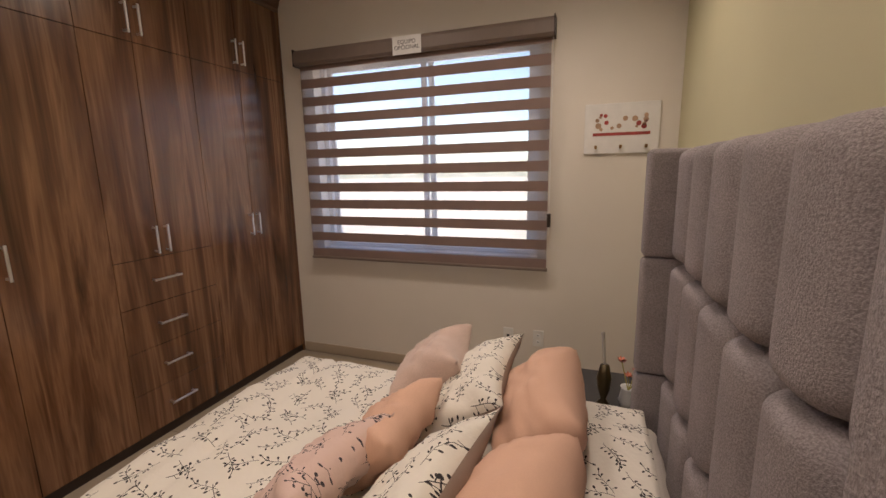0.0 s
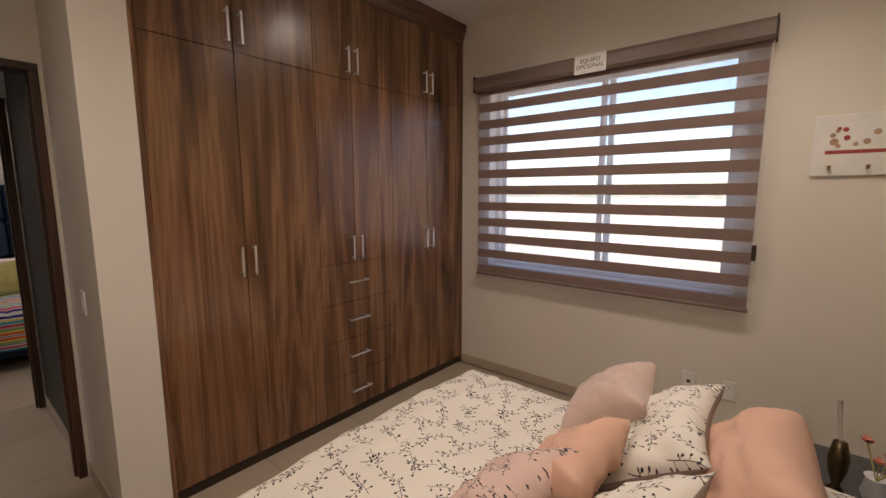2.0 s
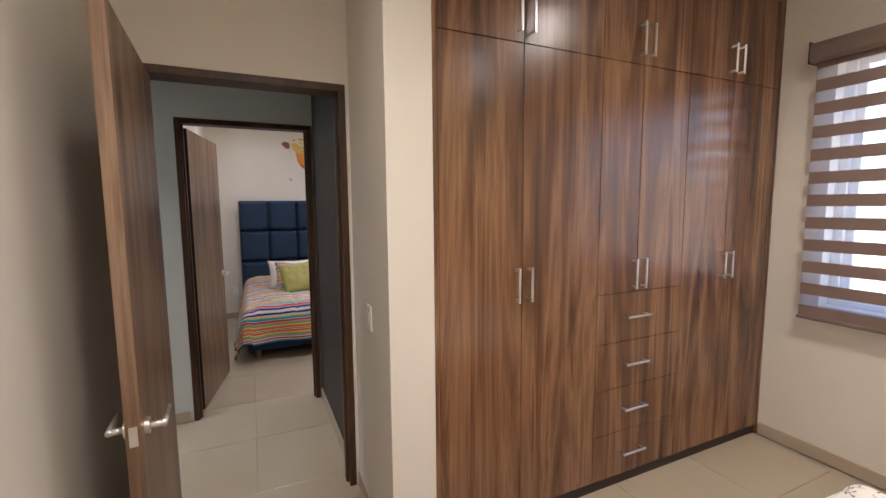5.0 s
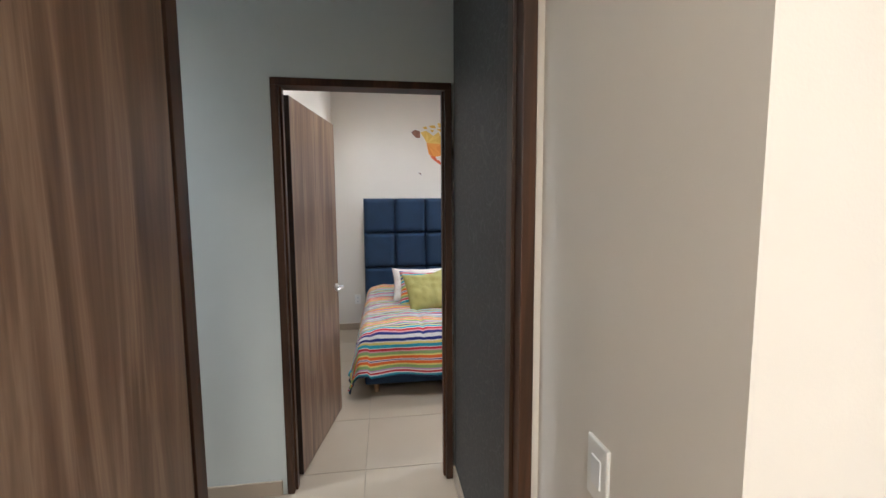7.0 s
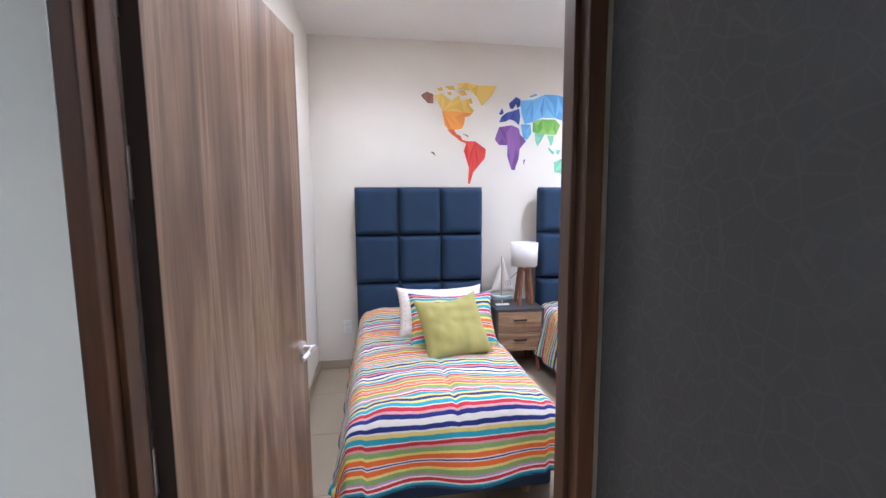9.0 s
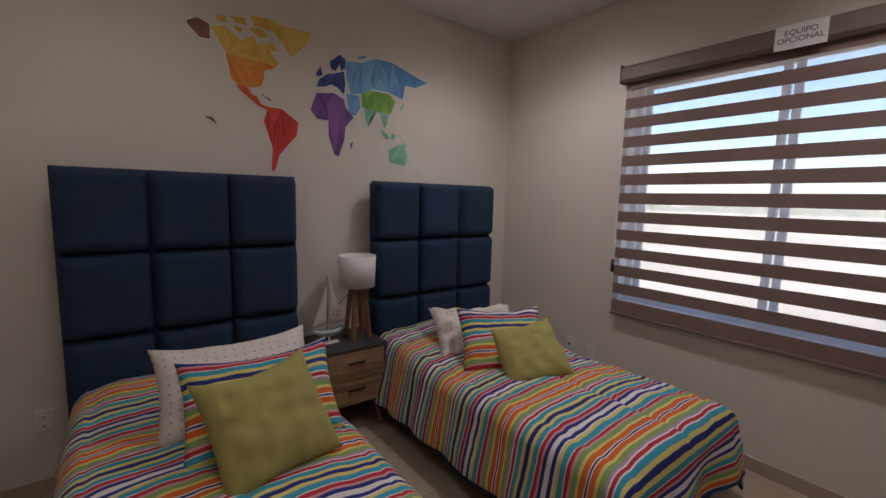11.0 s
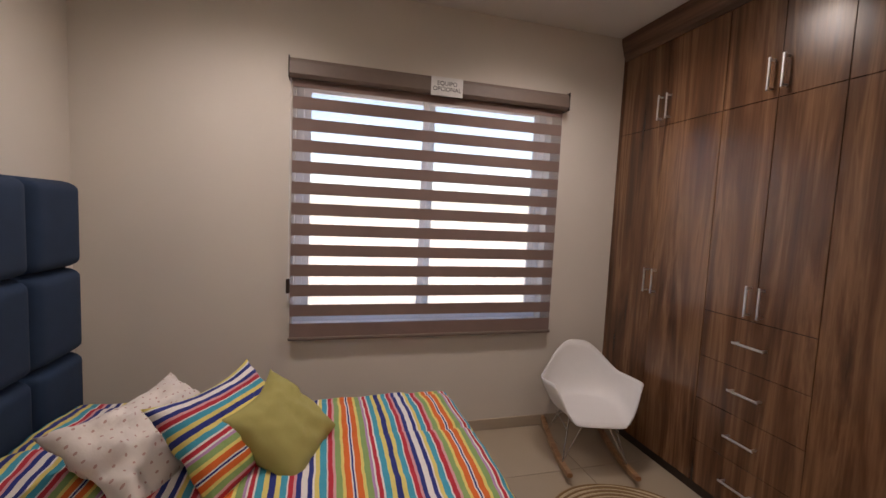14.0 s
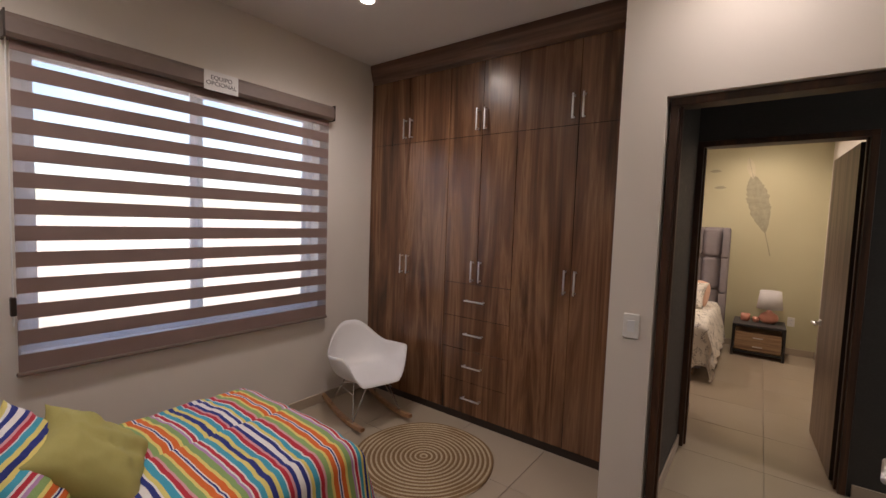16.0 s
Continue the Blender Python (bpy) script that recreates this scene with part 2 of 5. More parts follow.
M_TAUPE = cloth("taupe_lining", (0.36, 0.28, 0.24), weave=900, strength=0.08)
M_MUSTARD = cloth("mustard_green_cotton", (0.44, 0.40, 0.13), weave=800, var=0.03, strength=0.15)
M_CREAM = cloth("cream_cotton", (0.76, 0.70, 0.64), weave=800, var=0.05, strength=0.1)
M_SHADE = cloth("white_lamp_shade", (0.80, 0.78, 0.76), weave=600, var=0.03)
M_TEAK = wood("reddish_teak", (0.13, 0.05, 0.025), (0.24, 0.10, 0.05), (0.32, 0.15, 0.08), scale=2.0)
M_MANGO = wood("mango_wood", (0.17, 0.10, 0.055), (0.32, 0.20, 0.115), (0.44, 0.30, 0.18), "x", scale=2.0)
M_CHAR = plain("charcoal_top", (0.055, 0.055, 0.06), 0.45)
M_CHAIR = plain("white_shell", (0.80, 0.79, 0.78), 0.38, var=0.02)
M_WIRE = plain("chrome_wire", (0.75, 0.75, 0.75), 0.2, 1.0)
M_ROCK = wood("oak_rocker", (0.30, 0.15, 0.07), (0.42, 0.23, 0.11), (0.5, 0.3, 0.16), "x", scale=2.5)
M_BLACK = plain("black_metal", (0.02, 0.02, 0.022), 0.4)
M_INK = plain("dark_lettering", (0.04, 0.04, 0.045), 0.6)
M_CARD = plain("white_card", (0.80, 0.79, 0.77), 0.5)


def dark_wallpaper():
    m, nt, b = mat("charcoal_wallpaper")
    v = coords(nt)
    vor = node(nt, "ShaderNodeTexVoronoi", Scale=26.0)
    vor.feature = "DISTANCE_TO_EDGE"
    nt.links.new(v, vor.inputs["Vector"])
    line = math_node(nt, "LESS_THAN", vor.outputs["Distance"], 0.035)
    nt.links.new(mix(nt, line, (0.038, 0.037, 0.035), (0.040, 0.039, 0.037)), b.inputs["Base Color"])
    nt.links.new(math_node(nt, "SUBTRACT", 0.62, math_node(nt, "MULTIPLY", line, 0.10)), b.inputs["Roughness"])
    bump(nt, b, noise_tex(nt, v, 120, 3), 0.3, 0.003)
    return m


def porcelain():
    m, nt, b = mat("beige_porcelain")
    oi = nt.nodes.new("ShaderNodeObjectInfo")
    tc = nt.nodes.new("ShaderNodeTexCoord")
    add = nt.nodes.new("ShaderNodeVectorMath")
    add.operation = "ADD"
    sc = nt.nodes.new("ShaderNodeVectorMath")
    sc.operation = "SCALE"
    sc.inputs[0].default_value = (17, 31, 5)
    nt.links.new(oi.outputs["Random"], sc.inputs["Scale"])
    nt.links.new(tc.outputs["Object"], add.inputs[0])
    nt.links.new(sc.outputs[0], add.inputs[1])
    n = noise_tex(nt, add.outputs[0], 1.3, 4, 0.5)
    col = ramp(nt, n, [(0.2, (0.385, 0.315, 0.23)), (0.5, (0.41, 0.34, 0.255)), (0.8, (0.435, 0.365, 0.28))])
    nt.links.new(col, b.inputs["Base Color"])
    nt.links.new(math_node(nt, "ADD", math_node(nt, "MULTIPLY", n, 0.04), 0.20), b.inputs["Roughness"])
    return m


def dotted():
    m, nt, b = mat("dotted_cream_cotton")
    uv = coords(nt, kind="UV")
    vor = node(nt, "ShaderNodeTexVoronoi", Scale=26.0, Randomness=0.15)
    vor.voronoi_dimensions = "2D"
    nt.links.new(uv, vor.inputs["Vector"])
    dot = math_node(nt, "LESS_THAN", vor.outputs["Distance"], 0.12)
    nt.links.new(mix(nt, dot, (0.76, 0.70, 0.65), (0.52, 0.34, 0.30)), b.inputs["Base Color"])
    b.inputs["Roughness"].default_value = 0.85
    bump(nt, b, noise_tex(nt, coords(nt), 16, 4), 0.4, 0.012)
    return m


M_DOTTED = dotted()
M_DARK = dark_wallpaper()
M_TILE = porcelain()
M_GROUT = plain("grout", (0.33, 0.28, 0.22), 0.9)


# ---- builders ----
def bm_box(bm, x0, x1, y0, y1, z0, z1, bevel=0.0, seg=2):
    g = bmesh.ops.create_cube(bm, size=1.0)
    vs = g["verts"]
    bmesh.ops.scale(bm, vec=(abs(x1 - x0), abs(y1 - y0), abs(z1 - z0)), verts=vs)
    bmesh.ops.translate(bm, vec=((x0 + x1) / 2, (y0 + y1) / 2, (z0 + z1) / 2), verts=vs)
    if bevel:
        es = {e for v in vs for e in v.link_edges}
        bmesh.ops.bevel(bm, geom=list(es), offset=bevel, segments=seg, affect="EDGES", profile=0.5)


def boxed(x0, x1, y0, y1, z0, z1, bevel=0.0, seg=2):
    bm = bmesh.new()
    bm_box(bm, x0, x1, y0, y1, z0, z1, bevel, seg)
    return bm


def bm_tube(bm, a, b, ra, rb=None, n=12):
    a, b = Vector(a), Vector(b)
    g = bmesh.ops.create_cone(bm, cap_ends=True, segments=n, radius1=ra, radius2=ra if rb is None else rb, depth=(b - a).length)
    m = Matrix.Translation((a + b) / 2) @ (b - a).to_track_quat("Z", "Y").to_matrix().to_4x4()
    bmesh.ops.transform(bm, matrix=m, verts=g["verts"])


def tube(a, b, ra, rb=None, n=12):
    bm = bmesh.new()
    bm_tube(bm, a, b, ra, rb, n)
    return bm


def lathe(profile, n=32, centre=(0, 0)):
    bm = bmesh.new()
    rings = []
    for r, z in profile:
        rings.append([bm.verts.new((centre[0] + r * math.cos(2 * math.pi * i / n), centre[1] + r * math.sin(2 * math.pi * i / n), z)) for i in range(n)])
    for r0, r1 in zip(rings, rings[1:]):
        for i in range(n):
            bm.faces.new((r0[i], r0[(i + 1) % n], r1[(i + 1) % n], r1[i]))
    for ring, flip in (() if profile[0] == profile[-1] else ((rings[0], True), (rings[-1], False))):
        if (ring[0].co.xy - Vector(centre)).length > 1e-4:
            bm.faces.new(ring[::-1] if flip else ring)
    bmesh.ops.remove_doubles(bm, verts=bm.verts[:], dist=1e-5)
    return bm


def thing(name, base, label, category, group=""):
    ob = new(name)
    ob.location = base
    ob.empty_display_size = 0.1
    return tagged(ob, label, category, group)


def part(name, bm, material, parent, label="", smooth=False):
    """Links a bmesh given in world places as one mesh under its parent."""
    me = bpy.data.meshes.new(name)
    o, p = Vector((0, 0, 0)), parent
    while p is not None:
        o += Vector(p.location)
        p = p.parent
    bmesh.ops.recalc_face_normals(bm, faces=bm.faces[:])
    for v in bm.verts:
        v.co -= o
    bm.to_mesh(me)
    bm.free()
    me.materials.append(material)
    if smooth:
        for f in me.polygons:
            f.use_smooth = True
    ob = new(name, me)
    ob.parent = parent
    if label:
        tagged(ob, label)
    return ob


def single(name, bm, material, label, category, group="", kind="", smooth=False):
    me = bpy.data.meshes.new(name)
    bmesh.ops.recalc_face_normals(bm, faces=bm.faces[:])
    bm.to_mesh(me)
    bm.free()
    me.materials.append(material)
    if smooth:
        for f in me.polygons:
            f.use_smooth = True
    return tagged(new(name, me), label, category, group, kind)


def structure(name, bm, material, label="", category="wall"):
    return single(name, bm, material, label or name.replace("_", " "), category, kind="structure")


def wall(name, boxes, material, label):
    bm = bmesh.new()
    for b in boxes:
        bm_box(bm, *b)
    return structure(name, bm, material, label)


# ---- setting ----
H = CEIL
AX, BX = 2.565, 2.465            # inner faces of the window walls
AH, BH = -3.43, 4.273            # inner faces of the head walls
AL, BL = -1.02, -0.96            # side walls beside the doors
WINA = (-2.62, -0.90, 0.92, 2.385)
WINB = (1.40, 3.125, 0.80, 2.37)


def window_wall(name, x, y0, y1, win, label):
    a, b, c, d = win
    t = 0.18
    return wall(name, [(x, x + t, y0, a, 0, H), (x, x + t, b, y1, 0, H), (x, x + t, a, b, 0, c), (x, x + t, a, b, d, H)], M_WALL, label)


window_wall("wall_window_a", AX, AH - 0.15, 0.12, WINA, "warm white painted wall with a window opening")
window_wall("wall_window_b", BX, 0.12, BH + 0.15, WINB, "warm white painted wall with a window opening")
wall("wall_head_a", [(AL - 0.15, AX, AH - 0.15, AH, 0, H)], M_OLIVE, "olive painted wall behind the grey headboard")
wall("wall_head_b", [(BL - 0.15, BX, BH, BH + 0.15, 0, H)], M_WALL, "warm white wall with a painted map")
wall("wall_side_a", [(AL - 0.15, AL, AH, 0.0, 0, H)], M_WALL, "warm white wall beside the open door")
wall("wall_side_b", [(BL - 0.15, BL, 1.335, BH, 0, H)], M_WALL, "warm white wall beside the open door")
DA = (-0.888, 0.003)
DB = (-0.905, -0.01)
DH = 2.15
wall("wall_door_a", [(AL - 0.15, DA[0], 0.0, 0.06, 0, H), (DA[0], DA[1], 0.0, 0.06, DH, H)], M_WALL, "warm white wall round the doorway")
wall("wall_hall_south", [(-3.2, DA[0], 0.06, 0.12, 0, H), (DA[0], DA[1], 0.06, 0.12, DH, H)], M_DARK, "charcoal hallway wall round the doorway")
wall("wall_pillar", [(0.020, 0.217, -0.62, 0.0, 0, H), (DA[1], 0.217, 0.0, 0.128, 0, H)], M_WALL, "warm white wall end beside the wardrobe")
wall("wall_back_a", [(0.217, AX, 0.0, 0.12, 0, H)], M_WALL, "plain wall behind the wardrobe")
wall("wall_hall_end", [(0.0, 0.10, 0.128, 1.20, 0, H)], M_DARK, "charcoal papered end wall of the hallway")
wall("wall_stub_b", [(0.10, 0.20, 0.128, 1.335, 0, H), (0.0, 0.10, 1.20, 1.335, 0, H)], M_WALL, "warm white wall end with a light switch")
wall("wall_door_b", [(BL - 0.15, DB[0], 1.265, 1.335, 0, H), (DB[0], 0.0, 1.265, 1.335, DH, H)], M_WALL, "warm white wall round the doorway")
wall("wall_hall_north", [(-3.2, DB[0], 1.20, 1.265, 0, H), (DB[0], 0.0, 1.20, 1.265, DH, H)], M_HALL, "pale grey hallway wall round the doorway")
wall("wall_hall_far", [(-3.35, -3.2, 0.06, 1.265, 0, H)], M_HALL, "pale grey far wall of the hallway")
structure("ceiling", boxed(-3.4, 2.8, AH - 0.2, BH + 0.2, H, H + 0.12), M_CEIL, "white painted ceiling", "ceiling")
floor = structure("floor", boxed(-3.4, 2.8, AH - 0.2, BH + 0.2, -0.2, -0.006), M_GROUT, "beige porcelain tiled floor with grout joints", "floor")


def skirting(name, runs):
    bm = bmesh.new()
    for r in runs:
        bm_box(bm, *r, 0.0, 0.082, 0.003, 1)
    structure(name, bm, M_BASE, "beige stone skirting along the wall", "baseboard")


skirting("baseboard_a", [(AX - 0.012, AX, AH, -0.63), (AL, AX - 0.012, AH, AH + 0.012), (AL, AL + 0.012, AH + 0.012, -0.012), (0.008, 0.020, -0.62, -0.012)])
skirting("baseboard_b", [(BX - 0.012, BX, 0.87, BH), (BL, BX - 0.012, BH - 0.012, BH), (BL, BL + 0.012, 1.35, BH - 0.012), (0.0, 0.20, 1.335, 1.347)])
skirting("baseboard_hall", [(-0.012, 0.0, 0.12, 1.188), (-3.2, DB[0] - 0.02, 1.188, 1.20), (-3.2, DA[0] - 0.02, 0.12, 0.132)])


def doorway(name, x0, x1, y0, y1, label):
    """A dark timber frame with stops, lining an opening."""
    ob = thing(name, ((x0 + x1) / 2, (y0 + y1) / 2, 0), label, "door frame")
    ob["kind"] = "structure"
    w = 0.038
    part("jamb", boxed(x0 + 0.002, x0 + w, y0, y1, 0, DH - w, 0.003), M_FRAME, ob)
    part("jamb", boxed(x1 - w, x1 - 0.002, y0, y1, 0, DH - w, 0.003), M_FRAME, ob)
    part("head", boxed(x0 + 0.002, x1 - 0.002, y0, y1, DH - w, DH - 0.002, 0.003), M_FRAME, ob)
    ym = (y0 + y1) / 2
    part("door_stop", boxed(x0 + w, x0 + w + 0.012, ym - 0.02, ym + 0.02, 0, DH - w, 0.002), M_FRAME, ob)
    part("door_stop", boxed(x1 - w - 0.012, x1 - w, ym - 0.02, ym + 0.02, 0, DH - w, 0.002), M_FRAME, ob)
    return ob


doorway("door_frame_1", DA[0], DA[1], -0.006, 0.127, "dark brown wooden door frame in a doorway")
doorway("door_frame_2", DB[0], DB[1], 1.194, 1.300, "dark brown wooden door frame in a doorway")


def door_leaf(name, hinge, angle, width, swing, label, zc=0.95):
    """A flush leaf; built along +x from the hinge, then turned."""
    ob = thing(name, (0, 0, 0), label, "door")
    ob["kind"] = "structure"
    y0, y1 = (0.0, 0.04)
    leaf = part("leaf", boxed(0.0, width, y0, y1, 0.012, 2.10, 0.002), M_DOOR, ob)
    part("edge_band", boxed(-0.001, 0.0015, y0, y1, 0.012, 2.10), M_KICK, leaf)
    part("lock_plate", boxed(width - 0.001, width + 0.002, 0.009, 0.031, zc - 0.03, zc + 0.03, 0.001), M_NICKEL, leaf)
    for s, yy in ((-1, y0), (1, y1)):
        part("rose", tube((width - 0.065, yy, zc), (width - 0.065, yy + s * 0.012, zc), 0.026, n=24), M_NICKEL, leaf, smooth=False)
        bm = tube((width - 0.065, yy + s * 0.01, zc), (width - 0.065, yy + s * 0.052, zc), 0.011)
        bm_tube(bm, (width - 0.055, yy + s * 0.048, zc), (width - 0.185, yy + s * 0.048, zc), 0.0105, 0.009)
        part("handle", bm, M_NICKEL, leaf, "brushed nickel lever handle", True)
    for zz in (0.25, 0.95, 1.55, 1.88):
        part("hinge", boxed(-0.006, 0.018, swing * 0.02 - 0.004 + 0.02, swing * 0.02 + 0.022, zz - 0.05, zz + 0.05, 0.002), M_NICKEL, leaf)
    ob.matrix_basis = pose(hinge[0], hinge[1], 0, 0, 0, angle)
    return ob


door_leaf("door_1", (-0.864, -0.01), -87.1, 0.78, -1, "walnut veneered door standing open, nickel lever handles", 0.88)
door_leaf("door_2", (-0.846, 1.342), 80, 0.80, 1, "walnut veneered door standing open, nickel lever handles")


# ---- windows and blinds ----
def window_unit(name, x, win, mull, label):
    a, b, c, d = win
    ob = thing(name, (x + 0.10, (a + b) / 2, c), label, "window")
    ob["kind"] = "structure"
    X0, X1 = x + 0.09, x + 0.15
    w = 0.045
    for nm, q in (("window_frame", (a, b, c, c + w)), ("window_frame", (a, b, d - w, d)), ("window_frame", (a, a + w, c + w, d - w)), ("window_frame", (b - w, b, c + w, d - w))):
        part(nm, boxed(X0, X1, *q, 0.003), M_ALU, ob)
    for nm, lo, hi, dx in (("sash", a + w, mull + 0.045, 0.0), ("sash", mull - 0.045, b - w, 0.028)):
        xs0, xs1 = X0 + 0.004 + dx, X0 + 0.026 + dx
        bm = bmesh.new()
        s = 0.042
        bm_box(bm, xs0, xs1, lo, lo + s, c + w, d - w, 0.002, 1)
        bm_box(bm, xs0, xs1, hi - s, hi, c + w, d - w, 0.002, 1)
        bm_box(bm, xs0, xs1, lo + s, hi - s, c + w, c + w + s, 0.002, 1)
        bm_box(bm, xs0, xs1, lo + s, hi - s, d - w - s, d - w, 0.002, 1)
        sash = part(nm, bm, M_ALU, ob)
        pane = part("pane", boxed(xs0 + 0.008, xs0 + 0.014, lo + s, hi - s, c + w + s, d - w - s), M_GLASS, sash)
        pane.visible_shadow = False
    part("window_sill", boxed(x + 0.001, x + 0.09, a, b, c, c + 0.012, 0.002), M_WALL, ob)
    return ob


window_unit("window_1", AX, WINA, -1.80, "white aluminium sliding window with two panes")
window_unit("window_2", BX, WINB, 2.27, "white aluminium sliding window with two panes")


def text_mesh(body, size, m, material, parent, name):
    cu = bpy.data.curves.new(name, "FONT")
    cu.body, cu.size, cu.align_x, cu.align_y, cu.extrude, cu.space_line = body, size, "CENTER", "CENTER", 0.0006, 0.95
    ob = new(name, cu)
    dg = bpy.context.evaluated_depsgraph_get()
    me = bpy.data.meshes.new_from_object(ob.evaluated_get(dg))
    bpy.data.objects.remove(ob)
    me.transform(m)
    me.materials.clear()
    me.materials.append(material)
    t = new(name, me)
    t.parent = parent
    return t


def zebra_blind(x, y0, y1, ztop, zbot, first, low, pitch, band, pull_y, sign_y):
    """A day-and-night roller blind: brown and sheer bands under a fabric-clad rail, on a wall that faces -x."""
    ob = thing("zebra_blind", (x, (y0 + y1) / 2, zbot), "brown and sheer striped roller blind, let down over the window", "blind", "window blinds")
    rz = ztop - 0.115
    bm = bmesh.new()
    prof = [(0.045, 0.0), (-0.035, 0.0), (-0.052, 0.018), (-0.052, 0.085), (-0.038, 0.108), (0.0, 0.115), (0.045, 0.115)]
    rings = [[bm.verts.new((x + px, yy, rz + pz)) for px, pz in prof] for yy in (y0 - 0.02, y1 + 0.02)]
    for i in range(len(prof)):
        j = (i + 1) % len(prof)
        bm.faces.new((rings[0][i], rings[0][j], rings[1][j], rings[1][i]))
    bm.faces.new(rings[0])
    bm.faces.new(rings[1][::-1])
    part("head_rail", bm, M_RAIL, ob, "taupe head rail")
    for yy in (y0 - 0.02, y1 + 0.02):
        part("end_cap", boxed(x - 0.054, x + 0.045, yy - 0.004, yy + 0.004, rz - 0.004, rz + 0.117, 0.003), M_KICK, ob)
    part("band", boxed(x - 0.002, x + 0.002, y0, y1, first, rz + 0.01), M_BLIND, ob)
    z = first
    sheer_h = pitch - band
    while z - pitch > low - 0.02:
        part("sheer_band", boxed(x - 0.0008, x + 0.0008, y0, y1, z - sheer_h, z), M_SHEER, ob)
        z -= sheer_h
        part("band", boxed(x - 0.002, x + 0.002, y0, y1, z - band, z), M_BLIND, ob)
        z -= band
    part("sheer_band", boxed(x - 0.0008, x + 0.0008, y0, y1, low, z), M_SHEER, ob)
    part("hem_band", boxed(x - 0.003, x + 0.003, y0, y1, zbot + 0.012, low), M_BLIND, ob)
    part("bottom_bar", boxed(x - 0.012, x + 0.012, y0 - 0.008, y1 + 0.008, zbot, zbot + 0.022, 0.006), M_RAIL, ob)
    cord = tube((x - 0.004, pull_y, zbot + 0.25), (x - 0.004, pull_y, rz + 0.03), 0.0022, n=6)
    bm_tube(cord, (x + 0.014, pull_y, zbot + 0.25), (x + 0.014, pull_y, rz + 0.03), 0.0022, n=6)
    part("cord", cord, M_PLASTIC, ob)
    part("cord_weight", boxed(x - 0.012, x + 0.022, pull_y - 0.011, pull_y + 0.011, zbot + 0.30, zbot + 0.39, 0.005), M_KICK, ob)
    sg = thing("sign_card", (x - 0.056, sign_y, rz + 0.01), "small white card with dark lettering stuck on the blind rail", "sign", "cards on the blinds")
    part("card", boxed(x - 0.0575, x - 0.0555, sign_y - 0.105, sign_y + 0.105, rz - 0.012, rz + 0.105), M_CARD, sg)
    text_mesh("EQUIPO\nOPCIONAL", 0.037, pose(-0.0022, 0, 0.038, 90, 0, -90), M_INK, sg, "lettering")
    return ob


zebra_blind(AX - 0.058, -2.69, -0.83, 2.435, 0.85, 2.291, 0.933, 0.1293, 0.067, -2.70, -1.745)
zebra_blind(BX - 0.040, 1.345, 3.14, 2.425, 0.722, 2.264, 0.830, 0.1262, 0.073, 3.152, 2.21)


# ---- wardrobes ----
def pull_bar(bm, x0, x1, y, s, z0, z1):
    """A flat bar handle on two feet; s is the way the front faces."""
    yf = y + s * 0.030
    bm_box(bm, x0, x1, min(yf, yf + s * 0.008), max(yf, yf + s * 0.008), z0, z1, 0.002, 1)
    if z1 - z0 > x1 - x0:
        for zz in (z0 + 0.012, z1 - 0.012):
            bm_box(bm, x0 + 0.002, x1 - 0.002, min(y, yf), max(y, yf), zz - 0.005, zz + 0.005)
    else:
        for xx in (x0 + 0.012, x1 - 0.012):
            bm_box(bm, xx - 0.005, xx + 0.005, min(y, yf), max(y, yf), z0 + 0.002, z1 - 0.002)


